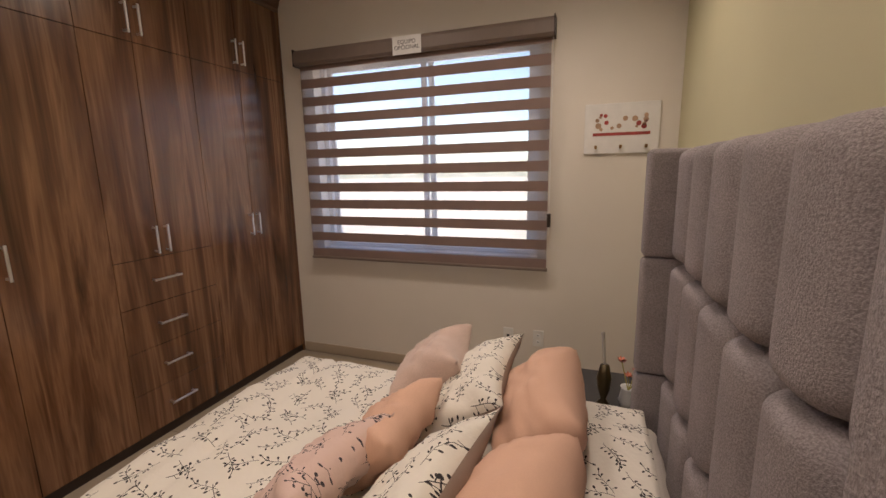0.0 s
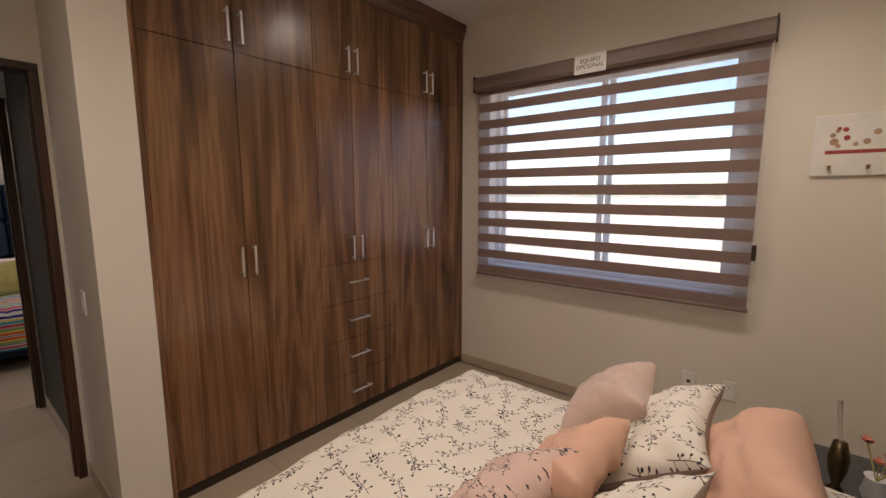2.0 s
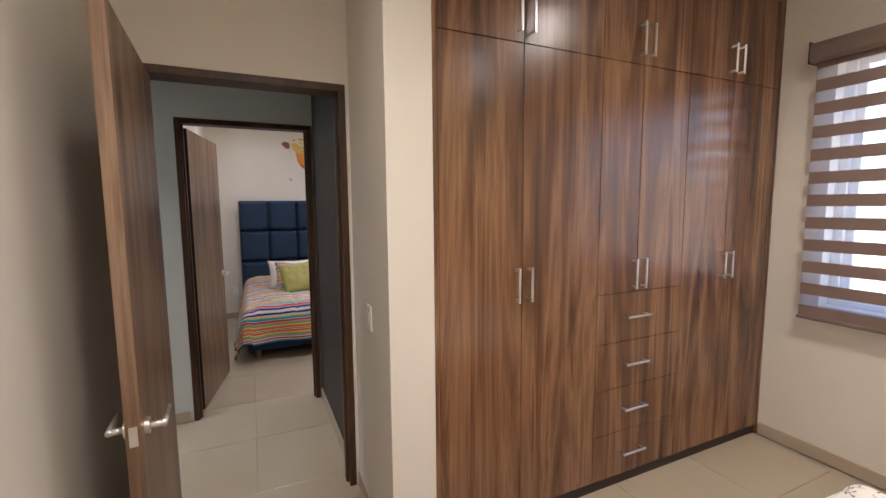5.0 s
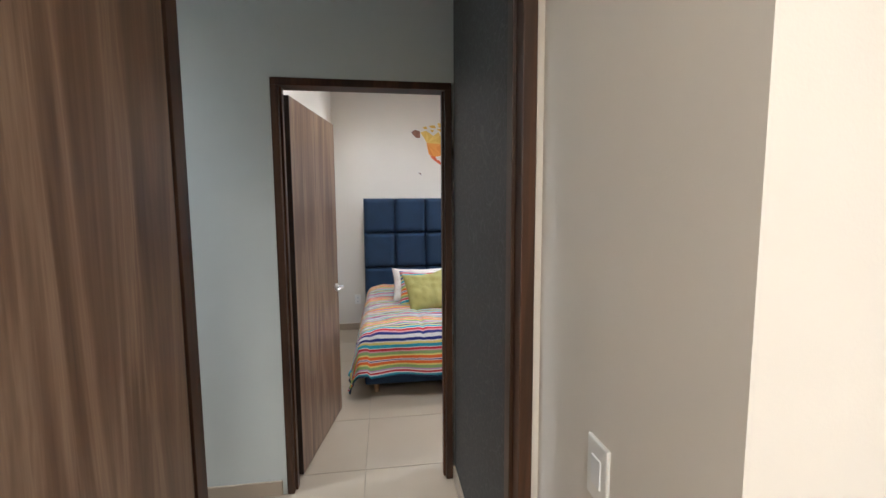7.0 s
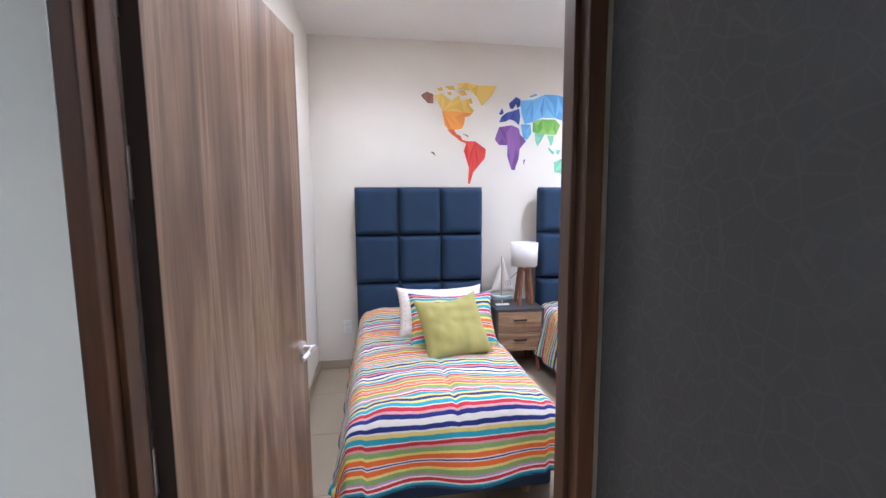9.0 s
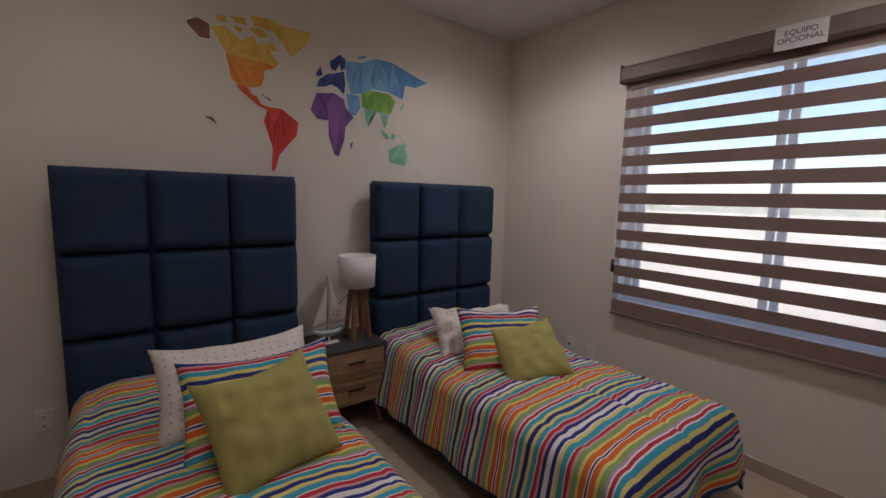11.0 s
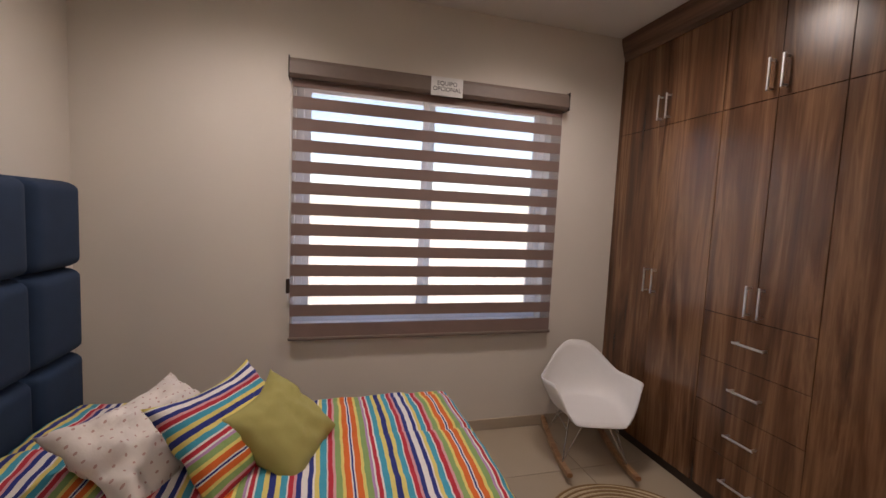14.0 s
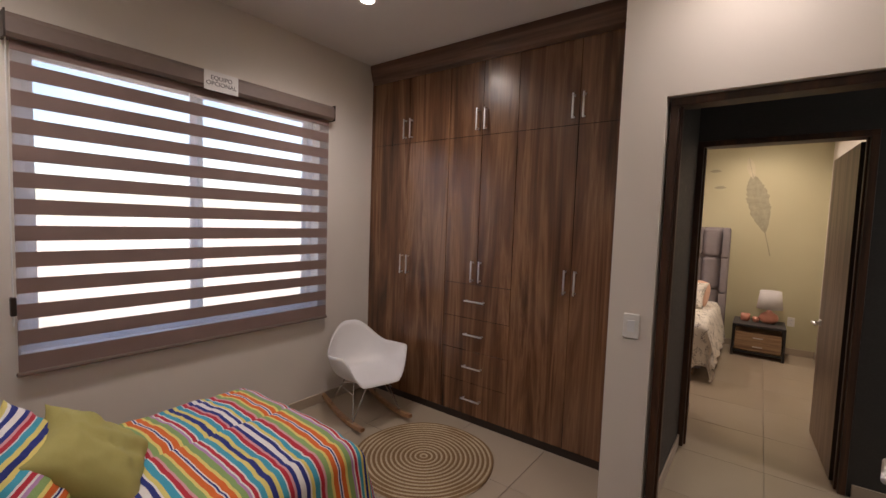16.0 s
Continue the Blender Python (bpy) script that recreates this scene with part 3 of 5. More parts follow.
def wardrobe(cols, mids, y, s, back, split, ztop):
    """Full-height fitted wardrobe; s = -1 faces -y, +1 faces +y."""
    x0, x1 = cols[0], cols[-1]
    ob = thing("wardrobe", ((x0 + x1) / 2, y, 0), "full-height fitted walnut wardrobe, doors and drawers closed, nickel bar handles", "wardrobe", "fitted wardrobes")
    th = 0.018
    yb = y - s * th
    def yy(a, b):
        return (min(a, b), max(a, b))
    part("carcass", boxed(x0 + 0.002, x1 - 0.002, *yy(yb - s * 0.003, back), 0.06, H - 0.004), M_KICK, ob, "dark inner carcass")
    part("plinth", boxed(x0 + 0.002, x1 - 0.002, *yy(y - s * 0.03, y - s * 0.012), 0.0, 0.058), M_KICK, ob)
    g = 0.0016
    ztop_doors = ztop
    def panel(name, a, b, z0, z1, parent=ob):
        return part(name, boxed(a + g, b - g, *yy(yb, y), z0 + g, z1 - g, 0.0012, 1), M_WOOD, parent)
    for side in (x0, x1 - 0.022):
        part("side_panel", boxed(side + 0.001, side + 0.021, *yy(yb, y + s * 0.002), 0.0, ztop), M_WOOD, ob)
    edges = [x0 + 0.022, cols[1], cols[2], x1 - 0.022]
    for i in range(3):
        a, b, m = edges[i], edges[i + 1], mids[i]
        low = 0.06 if i != 1 else 1.075
        for lo, hi, hx in ((a, m, m - 0.034), (m, b, m + 0.034)):
            d = panel("door", lo, hi, low, split)
            bm = bmesh.new()
            pull_bar(bm, hx - 0.006, hx + 0.006, y, s, 1.095, 1.255)
            part("handle", bm, M_NICKEL, d, "nickel bar handle")
            d = panel("upper_door", lo, hi, split, ztop_doors)
            bm = bmesh.new()
            pull_bar(bm, hx - 0.006, hx + 0.006, y, s, split + 0.035, split + 0.195)
            part("handle", bm, M_NICKEL, d, "nickel bar handle")
        if i == 1:
            zs = [1.075, 0.812, 0.560, 0.312, 0.06]
            for z1, z0 in zip(zs, zs[1:]):
                d = panel("drawer", a, b, z0, z1)
                zc = (z0 + z1) / 2 + 0.005
                bm = bmesh.new()
                pull_bar(bm, m - 0.085, m + 0.085, y, s, zc - 0.006, zc + 0.006)
                part("handle", bm, M_NICKEL, d, "nickel bar handle")
    bm = bmesh.new()
    prof = [(-0.04, ztop), (0.004, ztop), (0.004, ztop + 0.03), (0.014, ztop + 0.045), (0.020, ztop + 0.075), (0.034, H - 0.05), (0.038, H - 0.012), (0.038, H - 0.002), (-0.04, H - 0.002)]
    rings = [[bm.verts.new((xx, y + s * py, pz)) for py, pz in prof] for xx in (x0 + 0.001, x1 - 0.001)]
    for i in range(len(prof)):
        j = (i + 1) % len(prof)
        bm.faces.new((rings[0][i], rings[0][j], rings[1][j], rings[1][i]))
    bm.faces.new(rings[0])
    bm.faces.new(rings[1][::-1])
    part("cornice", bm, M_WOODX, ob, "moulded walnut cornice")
    return ob


wardrobe((0.217, 1.115, 1.735, AX), (0.655, 1.386, 2.108), -0.62, -1, -0.004, 2.236, 2.745)
wardrobe((0.20, 1.012, 1.60, BX), (0.584, 1.302, 2.020), 0.836, 1, 0.25, 2.187, 2.725)


# ---- soft things ----
def cushion(name, label, w, h, t, material, m, category="pillow", group="", back=None, n=26, seed=0.0, sag=0.03, wrinkle=0.012, soft=3.2, blunt=0.0):
    """A stuffed pillow standing in its own x-z plane, front to -y, its lower edge at z = 0."""
    bm = bmesh.new()
    uvl = bm.loops.layers.uv.new("uv")
    sides = []
    for s in (-1, 1):
        grid = []
        for j in range(n + 1):
            row = []
            for i in range(n + 1):
                u, v = -1 + 2 * i / n, -1 + 2 * j / n
                k = max(0.0, (1 - abs(u) ** soft) * (1 - abs(v) ** soft)) ** 0.54
                pin = 1 - 0.075 * (1 - v * v) * abs(u) ** 2
                pin2 = 1 - 0.075 * (1 - u * u) * abs(v) ** 2
                q = Vector((u * 2.1 + seed, v * 2.1 - seed, s * 1.7 + seed))
                wr = wrinkle * (noise.noise(q * 1.6) + 0.5 * noise.noise(q * 3.7)) * (0.4 + k)
                pull = wrinkle * 0.5 * math.sin(9 * math.atan2(v, u) + seed * 3) * (u * u + v * v) * k
                z = (v * pin2 + 1) * h / 2 - sag * (1 - u * u) * max(0, v)
                cut = 1 - blunt * u * u * v * v
                z = h / 2 + (z - h / 2) * cut
                row.append(bm.verts.new((u * pin * cut * w / 2, s * (t / 2 * k + (wr + pull) * (1 if k > 0 else 0)), z)))
            grid.append(row)
        sides.append(grid)
    for s, grid in zip((-1, 1), sides):
        for j in range(n):
            for i in range(n):
                q = (grid[j][i], grid[j][i + 1], grid[j + 1][i + 1], grid[j + 1][i])
                ij = ((i, j), (i + 1, j), (i + 1, j + 1), (i, j + 1))
                if s == 1:
                    q, ij = q[::-1], ij[::-1]
                f = bm.faces.new(q)
                f.material_index = 1 if (s == 1 and back) else 0
                for lp, (a, b) in zip(f.loops, ij):
                    lp[uvl].uv = (a / n * w + seed, b / n * h + seed)
    bmesh.ops.remove_doubles(bm, verts=bm.verts[:], dist=1e-4)
    ob = single(name, bm, material, label, category, group, smooth=True)
    if back:
        ob.data.materials.append(back)
    ob.matrix_basis = m
    return ob


def drape_line(s, half, r, flare):
    """Along a cloth that lies flat to half, bends over with radius r and hangs: offset and drop at the arc length s."""
    a = abs(s)
    if a <= half - r:
        off, dz = a, 0.0
    elif a <= half - r + r * math.pi / 2:
        th = (a - half + r) / r
        off, dz = half - r + r * math.sin(th), r * (1 - math.cos(th))
    else:
        e = a - (half - r + r * math.pi / 2)
        off, dz = half + e * flare, r + e
    return math.copysign(off, s), dz


def duvet(parent, name, material, x0, x1, head, foot, ztop, hang_side, hang_foot, label, quilt=0.0, seed=0.0, crown=0.03, piping=None, creases=(), swell=0.0):
    """A quilt over a bed whose head lies at y = head; it hangs over both long sides and the foot."""
    bm = bmesh.new()
    uvl = bm.loops.layers.uv.new("uv")
    cx, half = (x0 + x1) / 2, abs(x1 - x0) / 2
    sgn = 1 if foot > head else -1
    length = abs(foot - head)
    r = 0.09
    nu, nv = 84, 110
    smax = half - r + r * math.pi / 2 + hang_side
    vmax = length - r + r * math.pi / 2 + hang_foot
    grid = []
    for j in range(nv + 1):
        v = vmax * j / nv
        row = []
        offy, dzy = drape_line(v, length, r, 0.10)
        for i in range(nu + 1):
            s = -smax + 2 * smax * i / nu
            offx, dzx = drape_line(s, half, r, 0.14)
            x, y = cx + offx, head + sgn * offy
            flat = max(0.0, 1 - (dzx + dzy) / 0.08)
            z = ztop - math.hypot(dzx, dzy) * (1.0 if dzx * dzy == 0 else 0.93)
            q = Vector((x * 1.9 + seed, y * 1.9, seed))
            puffy = 0.020 * noise.noise(q * 1.4) + 0.012 * noise.noise(q * 3.8) + 0.005 * noise.noise(q * 9)
            z += flat * (puffy + crown * (1 - (s / half) ** 2 if abs(s) < half else 0))
            if quilt:
                sx = abs(((s / quilt) % 1) - 0.5) * 2
                sy = abs(((v / (quilt * 1.25)) % 1) - 0.5) * 2
                z -= flat * 0.012 * (max(sx, 0) ** 18 + 0.8 * max(sy, 0) ** 18)
            z += flat * swell * math.exp(-(v / 0.42) ** 2)
            for cv in creases:
                z -= flat * 0.014 * math.exp(-((v - cv - 0.02 * math.sin(s * 3)) / 0.016) ** 2) - flat * 0.008 * math.exp(-((v - cv - 0.05) / 0.03) ** 2)
            if dzx > r:
                fold = 0.030 * math.sin(v * 11 + seed * 2 + 1.2 * math.sin(v * 3)) * min(1, (dzx - r) / 0.2)
                x += math.copysign(fold, s)
            if dzy > r:
                y += sgn * 0.030 * math.sin(s * 11 + seed) * min(1, (dzy - r) / 0.2)
            row.append(bm.verts.new((x, y, max(z, 0.03))))
        grid.append(row)
    for j in range(nv):
        for i in range(nu):
            f = bm.faces.new((grid[j][i], grid[j][i + 1], grid[j + 1][i + 1], grid[j + 1][i]))
            for lp, (a, b) in zip(f.loops, ((i, j), (i + 1, j), (i + 1, j + 1), (i, j + 1))):
                lp[uvl].uv = (2 * smax * a / nu, vmax * b / nv + seed * 0.11)
    rim = [grid[j][0] for j in range(nv + 1)] + [grid[nv][i] for i in range(1, nu)] + [grid[j][nu] for j in range(nv, -1, -1)]
    edge = [v.co.copy() for v in rim]
    ob = part(name, bm, material, parent, label, True) if parent else single(name, bm, material, label, "duvet", smooth=True)
    so = ob.modifiers.new("thickness", "SOLIDIFY")
    so.thickness, so.offset = 0.018, -1
    pm = bmesh.new()
    prev = None
    for c in edge:
        q = [pm.verts.new((c.x + a * 0.007, c.y + b * 0.007, c.z + d * 0.007)) for a, b, d in ((0, 0, -1), (1, 0, 0), (0, 1, 0), (0, 0, 1), (-1, 0, 0), (0, -1, 0))]
        if prev:
            for a in range(6):
                pm.faces.new((prev[a], prev[(a + 1) % 6], q[(a + 1) % 6], q[a]))
        prev = q
    part("piping", pm, piping, ob, "", True)
    return ob


def bed_base(x0, x1, head, foot, z, material, label, group):
    ob = thing("bed", ((x0 + x1) / 2, (head + foot) / 2, 0), label, "bed", group)
    lo, hi = min(head, foot), max(head, foot)
    part("bed_base", boxed(x0 + 0.03, x1 - 0.03, lo, hi, 0.10, 0.33, 0.02, 3), material, ob)
    part("mattress", boxed(x0 + 0.035, x1 - 0.035, lo, hi, 0.332, z - 0.04, 0.05, 4), M_CREAM, ob)
    for xx in (x0 + 0.12, x1 - 0.12):
        for yy in (lo + 0.12, hi - 0.12):
            part("leg", tube((xx, yy, 0.0), (xx, yy, 0.10), 0.022, 0.03), M_MANGO, ob)
    return ob


# ---- bedroom with the grey headboard ----
A_HB0, A_HB1, A_HBY, A_HBZ = -0.06, 1.47, -3.29, 1.585
bed_a = bed_base(0.0, 1.42, -3.26, -1.56, 0.56, M_GREY, "double bed with a grey upholstered winged headboard", "")
part("headboard", boxed(A_HB0, A_HB1, AH + 0.004, A_HBY - 0.03, 0.05, A_HBZ - 0.01, 0.02, 3), M_GREY, bed_a, "grey channelled headboard")
def padded(w, h, d, corner, r, nx=22, nz=30, round_x=0.15):
    """A padded panel in the x-z plane with rounded corners and a rolled edge, bulging towards +y by d."""
    bm = bmesh.new()
    rows = []
    for j in range(nz + 1):
        v = -1 + 2 * j / nz
        z = math.copysign(1 - (1 - abs(v)) ** 1.5, v) * h / 2
        row = []
        for i in range(nx + 1):
            u = -1 + 2 * i / nx
            x = math.copysign(1 - (1 - abs(u)) ** 1.5, u) * w / 2
            qx, qz = abs(x) - (w / 2 - corner), abs(z) - (h / 2 - corner)
            inside = corner - math.hypot(max(qx, 0), max(qz, 0)) if max(qx, qz) > 0 else corner - max(qx, qz)
            k = min(max(inside / r, 0.0), 1.0)
            roll = math.sqrt(1 - (1 - k) ** 2)
            arch = math.sqrt(max(0.0, 1 - (2 * x / w) ** 2))
            row.append(bm.verts.new((x, d * roll * (1 - round_x + round_x * arch), z)))
        rows.append(row)
    for a, c in zip(rows, rows[1:]):
        for i in range(nx):
            bm.faces.new((a[i], a[i + 1], c[i + 1], c[i]))
    return bm


cols_a, rows_a = 6, (0.22, 0.76, 1.195, A_HBZ + 0.012)
cw = (A_HB1 - A_HB0 - 0.16) / cols_a
for i in range(cols_a):
    for z0, z1 in zip(rows_a, rows_a[1:]):
        bm = padded(cw - 0.004, z1 - z0 - 0.004, 0.080, 0.075, 0.040, round_x=0.72)
        bmesh.ops.translate(bm, vec=(A_HB0 + 0.08 + (i + 0.5) * cw, A_HBY - 0.034, (z0 + z1) / 2), verts=bm.verts[:])
        part("channel", bm, M_GREY, bed_a, smooth=True)
for xx in (A_HB0, A_HB1 - 0.08):
    for z0, z1 in ((0.05, 0.72), (0.72, 1.19), (1.19, A_HBZ + 0.01)):
        part("wing", boxed(xx, xx + 0.08, A_HBY - 0.028, A_HBY + 0.13, z0 + 0.002, z1 - 0.002, 0.022, 4), M_GREY, bed_a, "grey padded wing", True)
da = duvet(None, "duvet", M_SPRIG, -0.02, 1.44, -3.20, -1.52, 0.585, 0.34, 0.36, "cream cotton duvet printed with dark leafy sprigs on the bed", seed=1.3, crown=0.02, piping=M_CREAM, creases=(0.98, 1.42))


def lean(x, y, z, turn, back, roll=0):
    """A pillow's pose: turn about the vertical, then lean back by degrees."""
    return pose(x, y, z, 0, 0, turn) @ pose(0, 0, 0, -back, 0, 0) @ pose(0, 0, 0, 0, roll, 0)


PA = "pillows on the double bed"
TOP = 0.60
cushion("pillow", "peach cotton pillow leaning on the bed", 0.68, 0.45, 0.26, M_PEACH, lean(0.41, -2.67, TOP - 0.03, 177, 44), group=PA, seed=2.0, wrinkle=0.014, soft=2.6, blunt=0.17)
cushion("pillow", "peach cotton pillow leaning on the bed", 0.66, 0.38, 0.26, M_PEACH, lean(1.08, -2.70, TOP - 0.03, 184, 48), group=PA, seed=5.0, wrinkle=0.014, soft=2.6, blunt=0.17)
cushion("pillow", "cream sprigged pillow with a taupe back", 0.62, 0.42, 0.15, M_SPRIG, lean(0.43, -2.44, TOP, 175, 46), group=PA, back=M_TAUPE, seed=7.0)
cushion("pillow", "cream sprigged pillow with a taupe back", 0.62, 0.42, 0.15, M_SPRIG, lean(1.13, -2.38, TOP - 0.01, 183, 57), group=PA, back=M_TAUPE, seed=9.0)
cushion("cushion", "plain peach square cushion on the bed", 0.40, 0.36, 0.16, M_PEACH, lean(0.75, -2.26, TOP - 0.02, 178, 45), "cushion", PA, seed=11.0, wrinkle=0.016)
cushion("cushion", "pale pink plush cushion on the bed", 0.42, 0.38, 0.20, M_PINK, lean(1.24, -2.21, TOP - 0.02, 188, 50), "cushion", PA, seed=13.0, wrinkle=0.008)
cushion("cushion", "dusty pink cushion printed with dark sprigs", 0.40, 0.35, 0.15, M_SPRIG_PINK, lean(0.52, -2.18, TOP - 0.01, 172, 46), "cushion", PA, seed=15.0)


# ---- bedroom with the two single beds ----
B_HBY = 4.070
def single_bed(x0, x1, hb0, hb1, seed, foot):
    ob = bed_base(x0, x1, B_HBY, foot + 0.02, 0.50, M_NAVY, "single bed with a navy tufted headboard and navy base", "single beds")
    part("headboard", boxed(hb0 + 0.004, hb1 - 0.004, B_HBY + 0.082, B_HBY + 0.125, 0.05, 1.612, 0.012, 3), M_NAVY, ob, "navy tufted headboard")
    w = (hb1 - hb0) / 3
    zs = (0.06, 0.40, 0.80, 1.215, 1.625)
    for i in range(3):
        for z0, z1 in zip(zs, zs[1:]):
            bm = padded(w - 0.001, z1 - z0 - 0.001, 0.085, 0.04, 0.05, 18, 20)
            bmesh.ops.transform(bm, matrix=pose(hb0 + (i + 0.5) * w, B_HBY + 0.085, (z0 + z1) / 2, 0, 0, 180), verts=bm.verts[:])
            part("tufted_panel", bm, M_NAVY, ob, smooth=True)
    duvet(None, "duvet", M_STRIPE, x0 - 0.02, x1 + 0.02, B_HBY - 0.03, foot, 0.52, 0.28, 0.25, "bright multicoloured striped cotton duvet on the single bed", 0.42, seed, 0.035, M_NAVY, swell=0.06)["group"] = "striped duvets"
    return ob


single_bed(-0.57, 0.43, -0.600, 0.512, 0.6, 2.28)
single_bed(1.02, 2.05, 1.035, 2.160, 2.9, 2.20)
PB = "pillows on the single beds"
cushion("pillow", "cream dotted pillow propped on the headboard", 0.66, 0.42, 0.17, M_DOTTED, lean(0.04, 3.36, 0.535, 0, 40), group=PB, seed=1.0)
cushion("pillow", "bright striped pillow matching the duvet", 0.60, 0.42, 0.15, M_STRIPE, lean(0.07, 3.13, 0.53, -3, 38), group=PB, seed=3.2)
cushion("cushion", "mustard green square cushion on the striped bed", 0.43, 0.43, 0.17, M_MUSTARD, lean(0.08, 2.94, 0.53, 6, 36, -6), "cushion", PB, seed=4.4)
cushion("pillow", "cream dotted pillow propped on the headboard", 0.60, 0.42, 0.17, M_DOTTED, lean(1.45, 3.40, 0.53, -22, 56), group=PB, seed=6.1, wrinkle=0.03)
cushion("pillow", "bright striped pillow matching the duvet", 0.54, 0.42, 0.15, M_STRIPE, lean(1.40, 3.15, 0.53, -28, 42), group=PB, seed=8.2)
cushion("cushion", "mustard green square cushion on the striped bed", 0.41, 0.41, 0.17, M_MUSTARD, lean(1.46, 2.94, 0.515, -32, 50, -12), "cushion", PB, seed=9.7)

# ---- chair, rug, bedside things ----
def shell_chair(m):
    ob = thing("rocking_armchair", (0, 0, 0), "white moulded rocking armchair with wire legs and oak runners", "chair")
    bm = bmesh.new()
    nphi, nt_ = 72, 20

    def rise(a, lo, hi):
        k = min(max((a - lo) / (hi - lo), 0.0), 1.0)
        return k * k * (3 - 2 * k)

    rings = []
    for j in range(nt_ + 1):
        t = j / nt_
        ring = []
        for i in range(nphi):
            ph = 2 * math.pi * i / nphi
            a = abs(math.degrees(ph if ph <= math.pi else ph - 2 * math.pi))     # 0 at the front, 180 at the back
            c, sn = math.cos(ph), math.sin(ph)
            arm = rise(a, 28, 60)
            top = rise(a, 118, 172)
            h = 0.195 * arm + 0.165 * top - 0.012 * (1 - arm)
            e = 3.0 if a < 90 else 2.35
            R = (abs(sn / 0.278) ** e + abs(c / 0.275) ** e) ** (-1 / e)
            f = 1 - (1 - t) ** 2.1
            wall_t = max(0.0, (t - 0.38) / 0.62)
            g = wall_t ** 1.7
            flare = 0.045 * math.exp(-((a - 80) / 22) ** 2) * max(0.0, t - 0.75) / 0.25
            drop = 0.018 * (1 - arm) * max(0.0, t - 0.7) / 0.3
            seat = 0.020 * max(0.0, c) * t
            ring.append(bm.verts.new(((R * f + flare) * sn, -R * f * c + 0.03 * top * g, 0.325 + h * g + seat - drop)))
        rings.append(ring)
    for a, b in zip(rings, rings[1:]):
        for i in range(nphi):
            k = (i + 1) % nphi
            bm.faces.new((a[i], a[k], b[k], b[i]))
    bmesh.ops.remove_doubles(bm, verts=bm.verts[:], dist=1e-4)
    shell = part("seat_shell", bm, M_CHAIR, ob, smooth=True)
    so = shell.modifiers.new("thickness", "SOLIDIFY")
    so.thickness, so.offset = 0.009, 0
    for sx in (-1, 1):
        n = 14
        bm = bmesh.new()
        prev = None
        for i in range(n + 1):
            y = -0.36 + 0.72 * i / n
            z = 0.022 + 0.30 * y * y
            q = [bm.verts.new((sx * 0.20 + a * 0.016, y, z + b * 0.014)) for a, b in ((-1, -1), (1, -1), (1, 1), (-1, 1))]
            if prev:
                for a in range(4):
                    bm.faces.new((prev[a], prev[(a + 1) % 4], q[(a + 1) % 4], q[a]))
            else:
                bm.faces.new(q)
            prev = q
        bm.faces.new(prev[::-1])
        bmesh.ops.bevel(bm, geom=[e for e in bm.edges if abs((e.verts[0].co - e.verts[1].co).y) > 0.02], offset=0.005, segments=2, affect="EDGES")
        part("runner", bm, M_ROCK, ob, "oak rocker runner")
    for sx in (-1, 1):
        for sy in (-1, 1):
            foot = (sx * 0.20, sy * 0.20, 0.046)
            part("wire_leg", tube(foot, (sx * 0.13, sy * 0.06, 0.322), 0.0045, n=8), M_WIRE, ob)
            part("wire_leg", tube(foot, (sx * 0.05, sy * 0.16, 0.328), 0.0045, n=8), M_WIRE, ob)
        part("wire_brace", tube((sx * 0.165, -0.13, 0.22), (sx * 0.165, 0.13, 0.22), 0.004, n=8), M_WIRE, ob)
    part("wire_brace", tube((-0.16, 0.10, 0.24), (0.16, -0.10, 0.24), 0.004, n=8), M_WIRE, ob)
    ob.matrix_basis = m
    return ob


shell_chair(pose(2.05, 1.235, 0, 0, 0, -106))


def jute_rug():
    m, nt, b = mat("jute_braid")
    tc = nt.nodes.new("ShaderNodeTexCoord")
    ln = nt.nodes.new("ShaderNodeVectorMath")
    ln.operation = "LENGTH"
    nt.links.new(tc.outputs["Object"], ln.inputs[0])
    fr = math_node(nt, "FRACT", math_node(nt, "DIVIDE", ln.outputs["Value"], 0.0315))
    n = noise_tex(nt, coords(nt), 90, 3)
    col = ramp(nt, fr, [(0.0, (0.27, 0.165, 0.075)), (0.52, (0.27, 0.165, 0.075)), (0.60, (0.62, 0.50, 0.33)), (0.92, (0.62, 0.50, 0.33)), (1.0, (0.27, 0.165, 0.075))])
    nt.links.new(mix(nt, 0.6, col, ramp(nt, n, [(0.3, (0.5, 0.5, 0.5)), (0.7, (1, 1, 1))]), "MULTIPLY"), b.inputs["Base Color"])
    b.inputs["Roughness"].default_value = 0.95
    bump(nt, b, n, 0.8, 0.006)
    prof = [(0.0, 0.008)]
    rings, step = 29, 0.01575
    for k in range(rings):
        for q in range(6):
            r = step * (k + q / 6)
            prof.append((max(r, 0.0005), 0.006 + 0.008 * abs(math.sin(math.pi * q / 6)) ** 0.7))
    prof += [(step * rings, 0.006), (step * rings, 0.0008)]
    bm = lathe(prof, 96)
    for v in bm.verts:
        r = v.co.xy.length
        if r > 0.3:
            a = math.atan2(v.co.y, v.co.x)
            k = 1 + 0.010 * math.sin(5 * a) * (r - 0.3) / 0.14
            v.co.x *= k
            v.co.y *= k
    ob = single("round_rug", bm, m, "round braided jute rug with cream rings on the floor", "rug", smooth=True)
    ob.location = (1.28, 1.43, 0.0)


jute_rug()


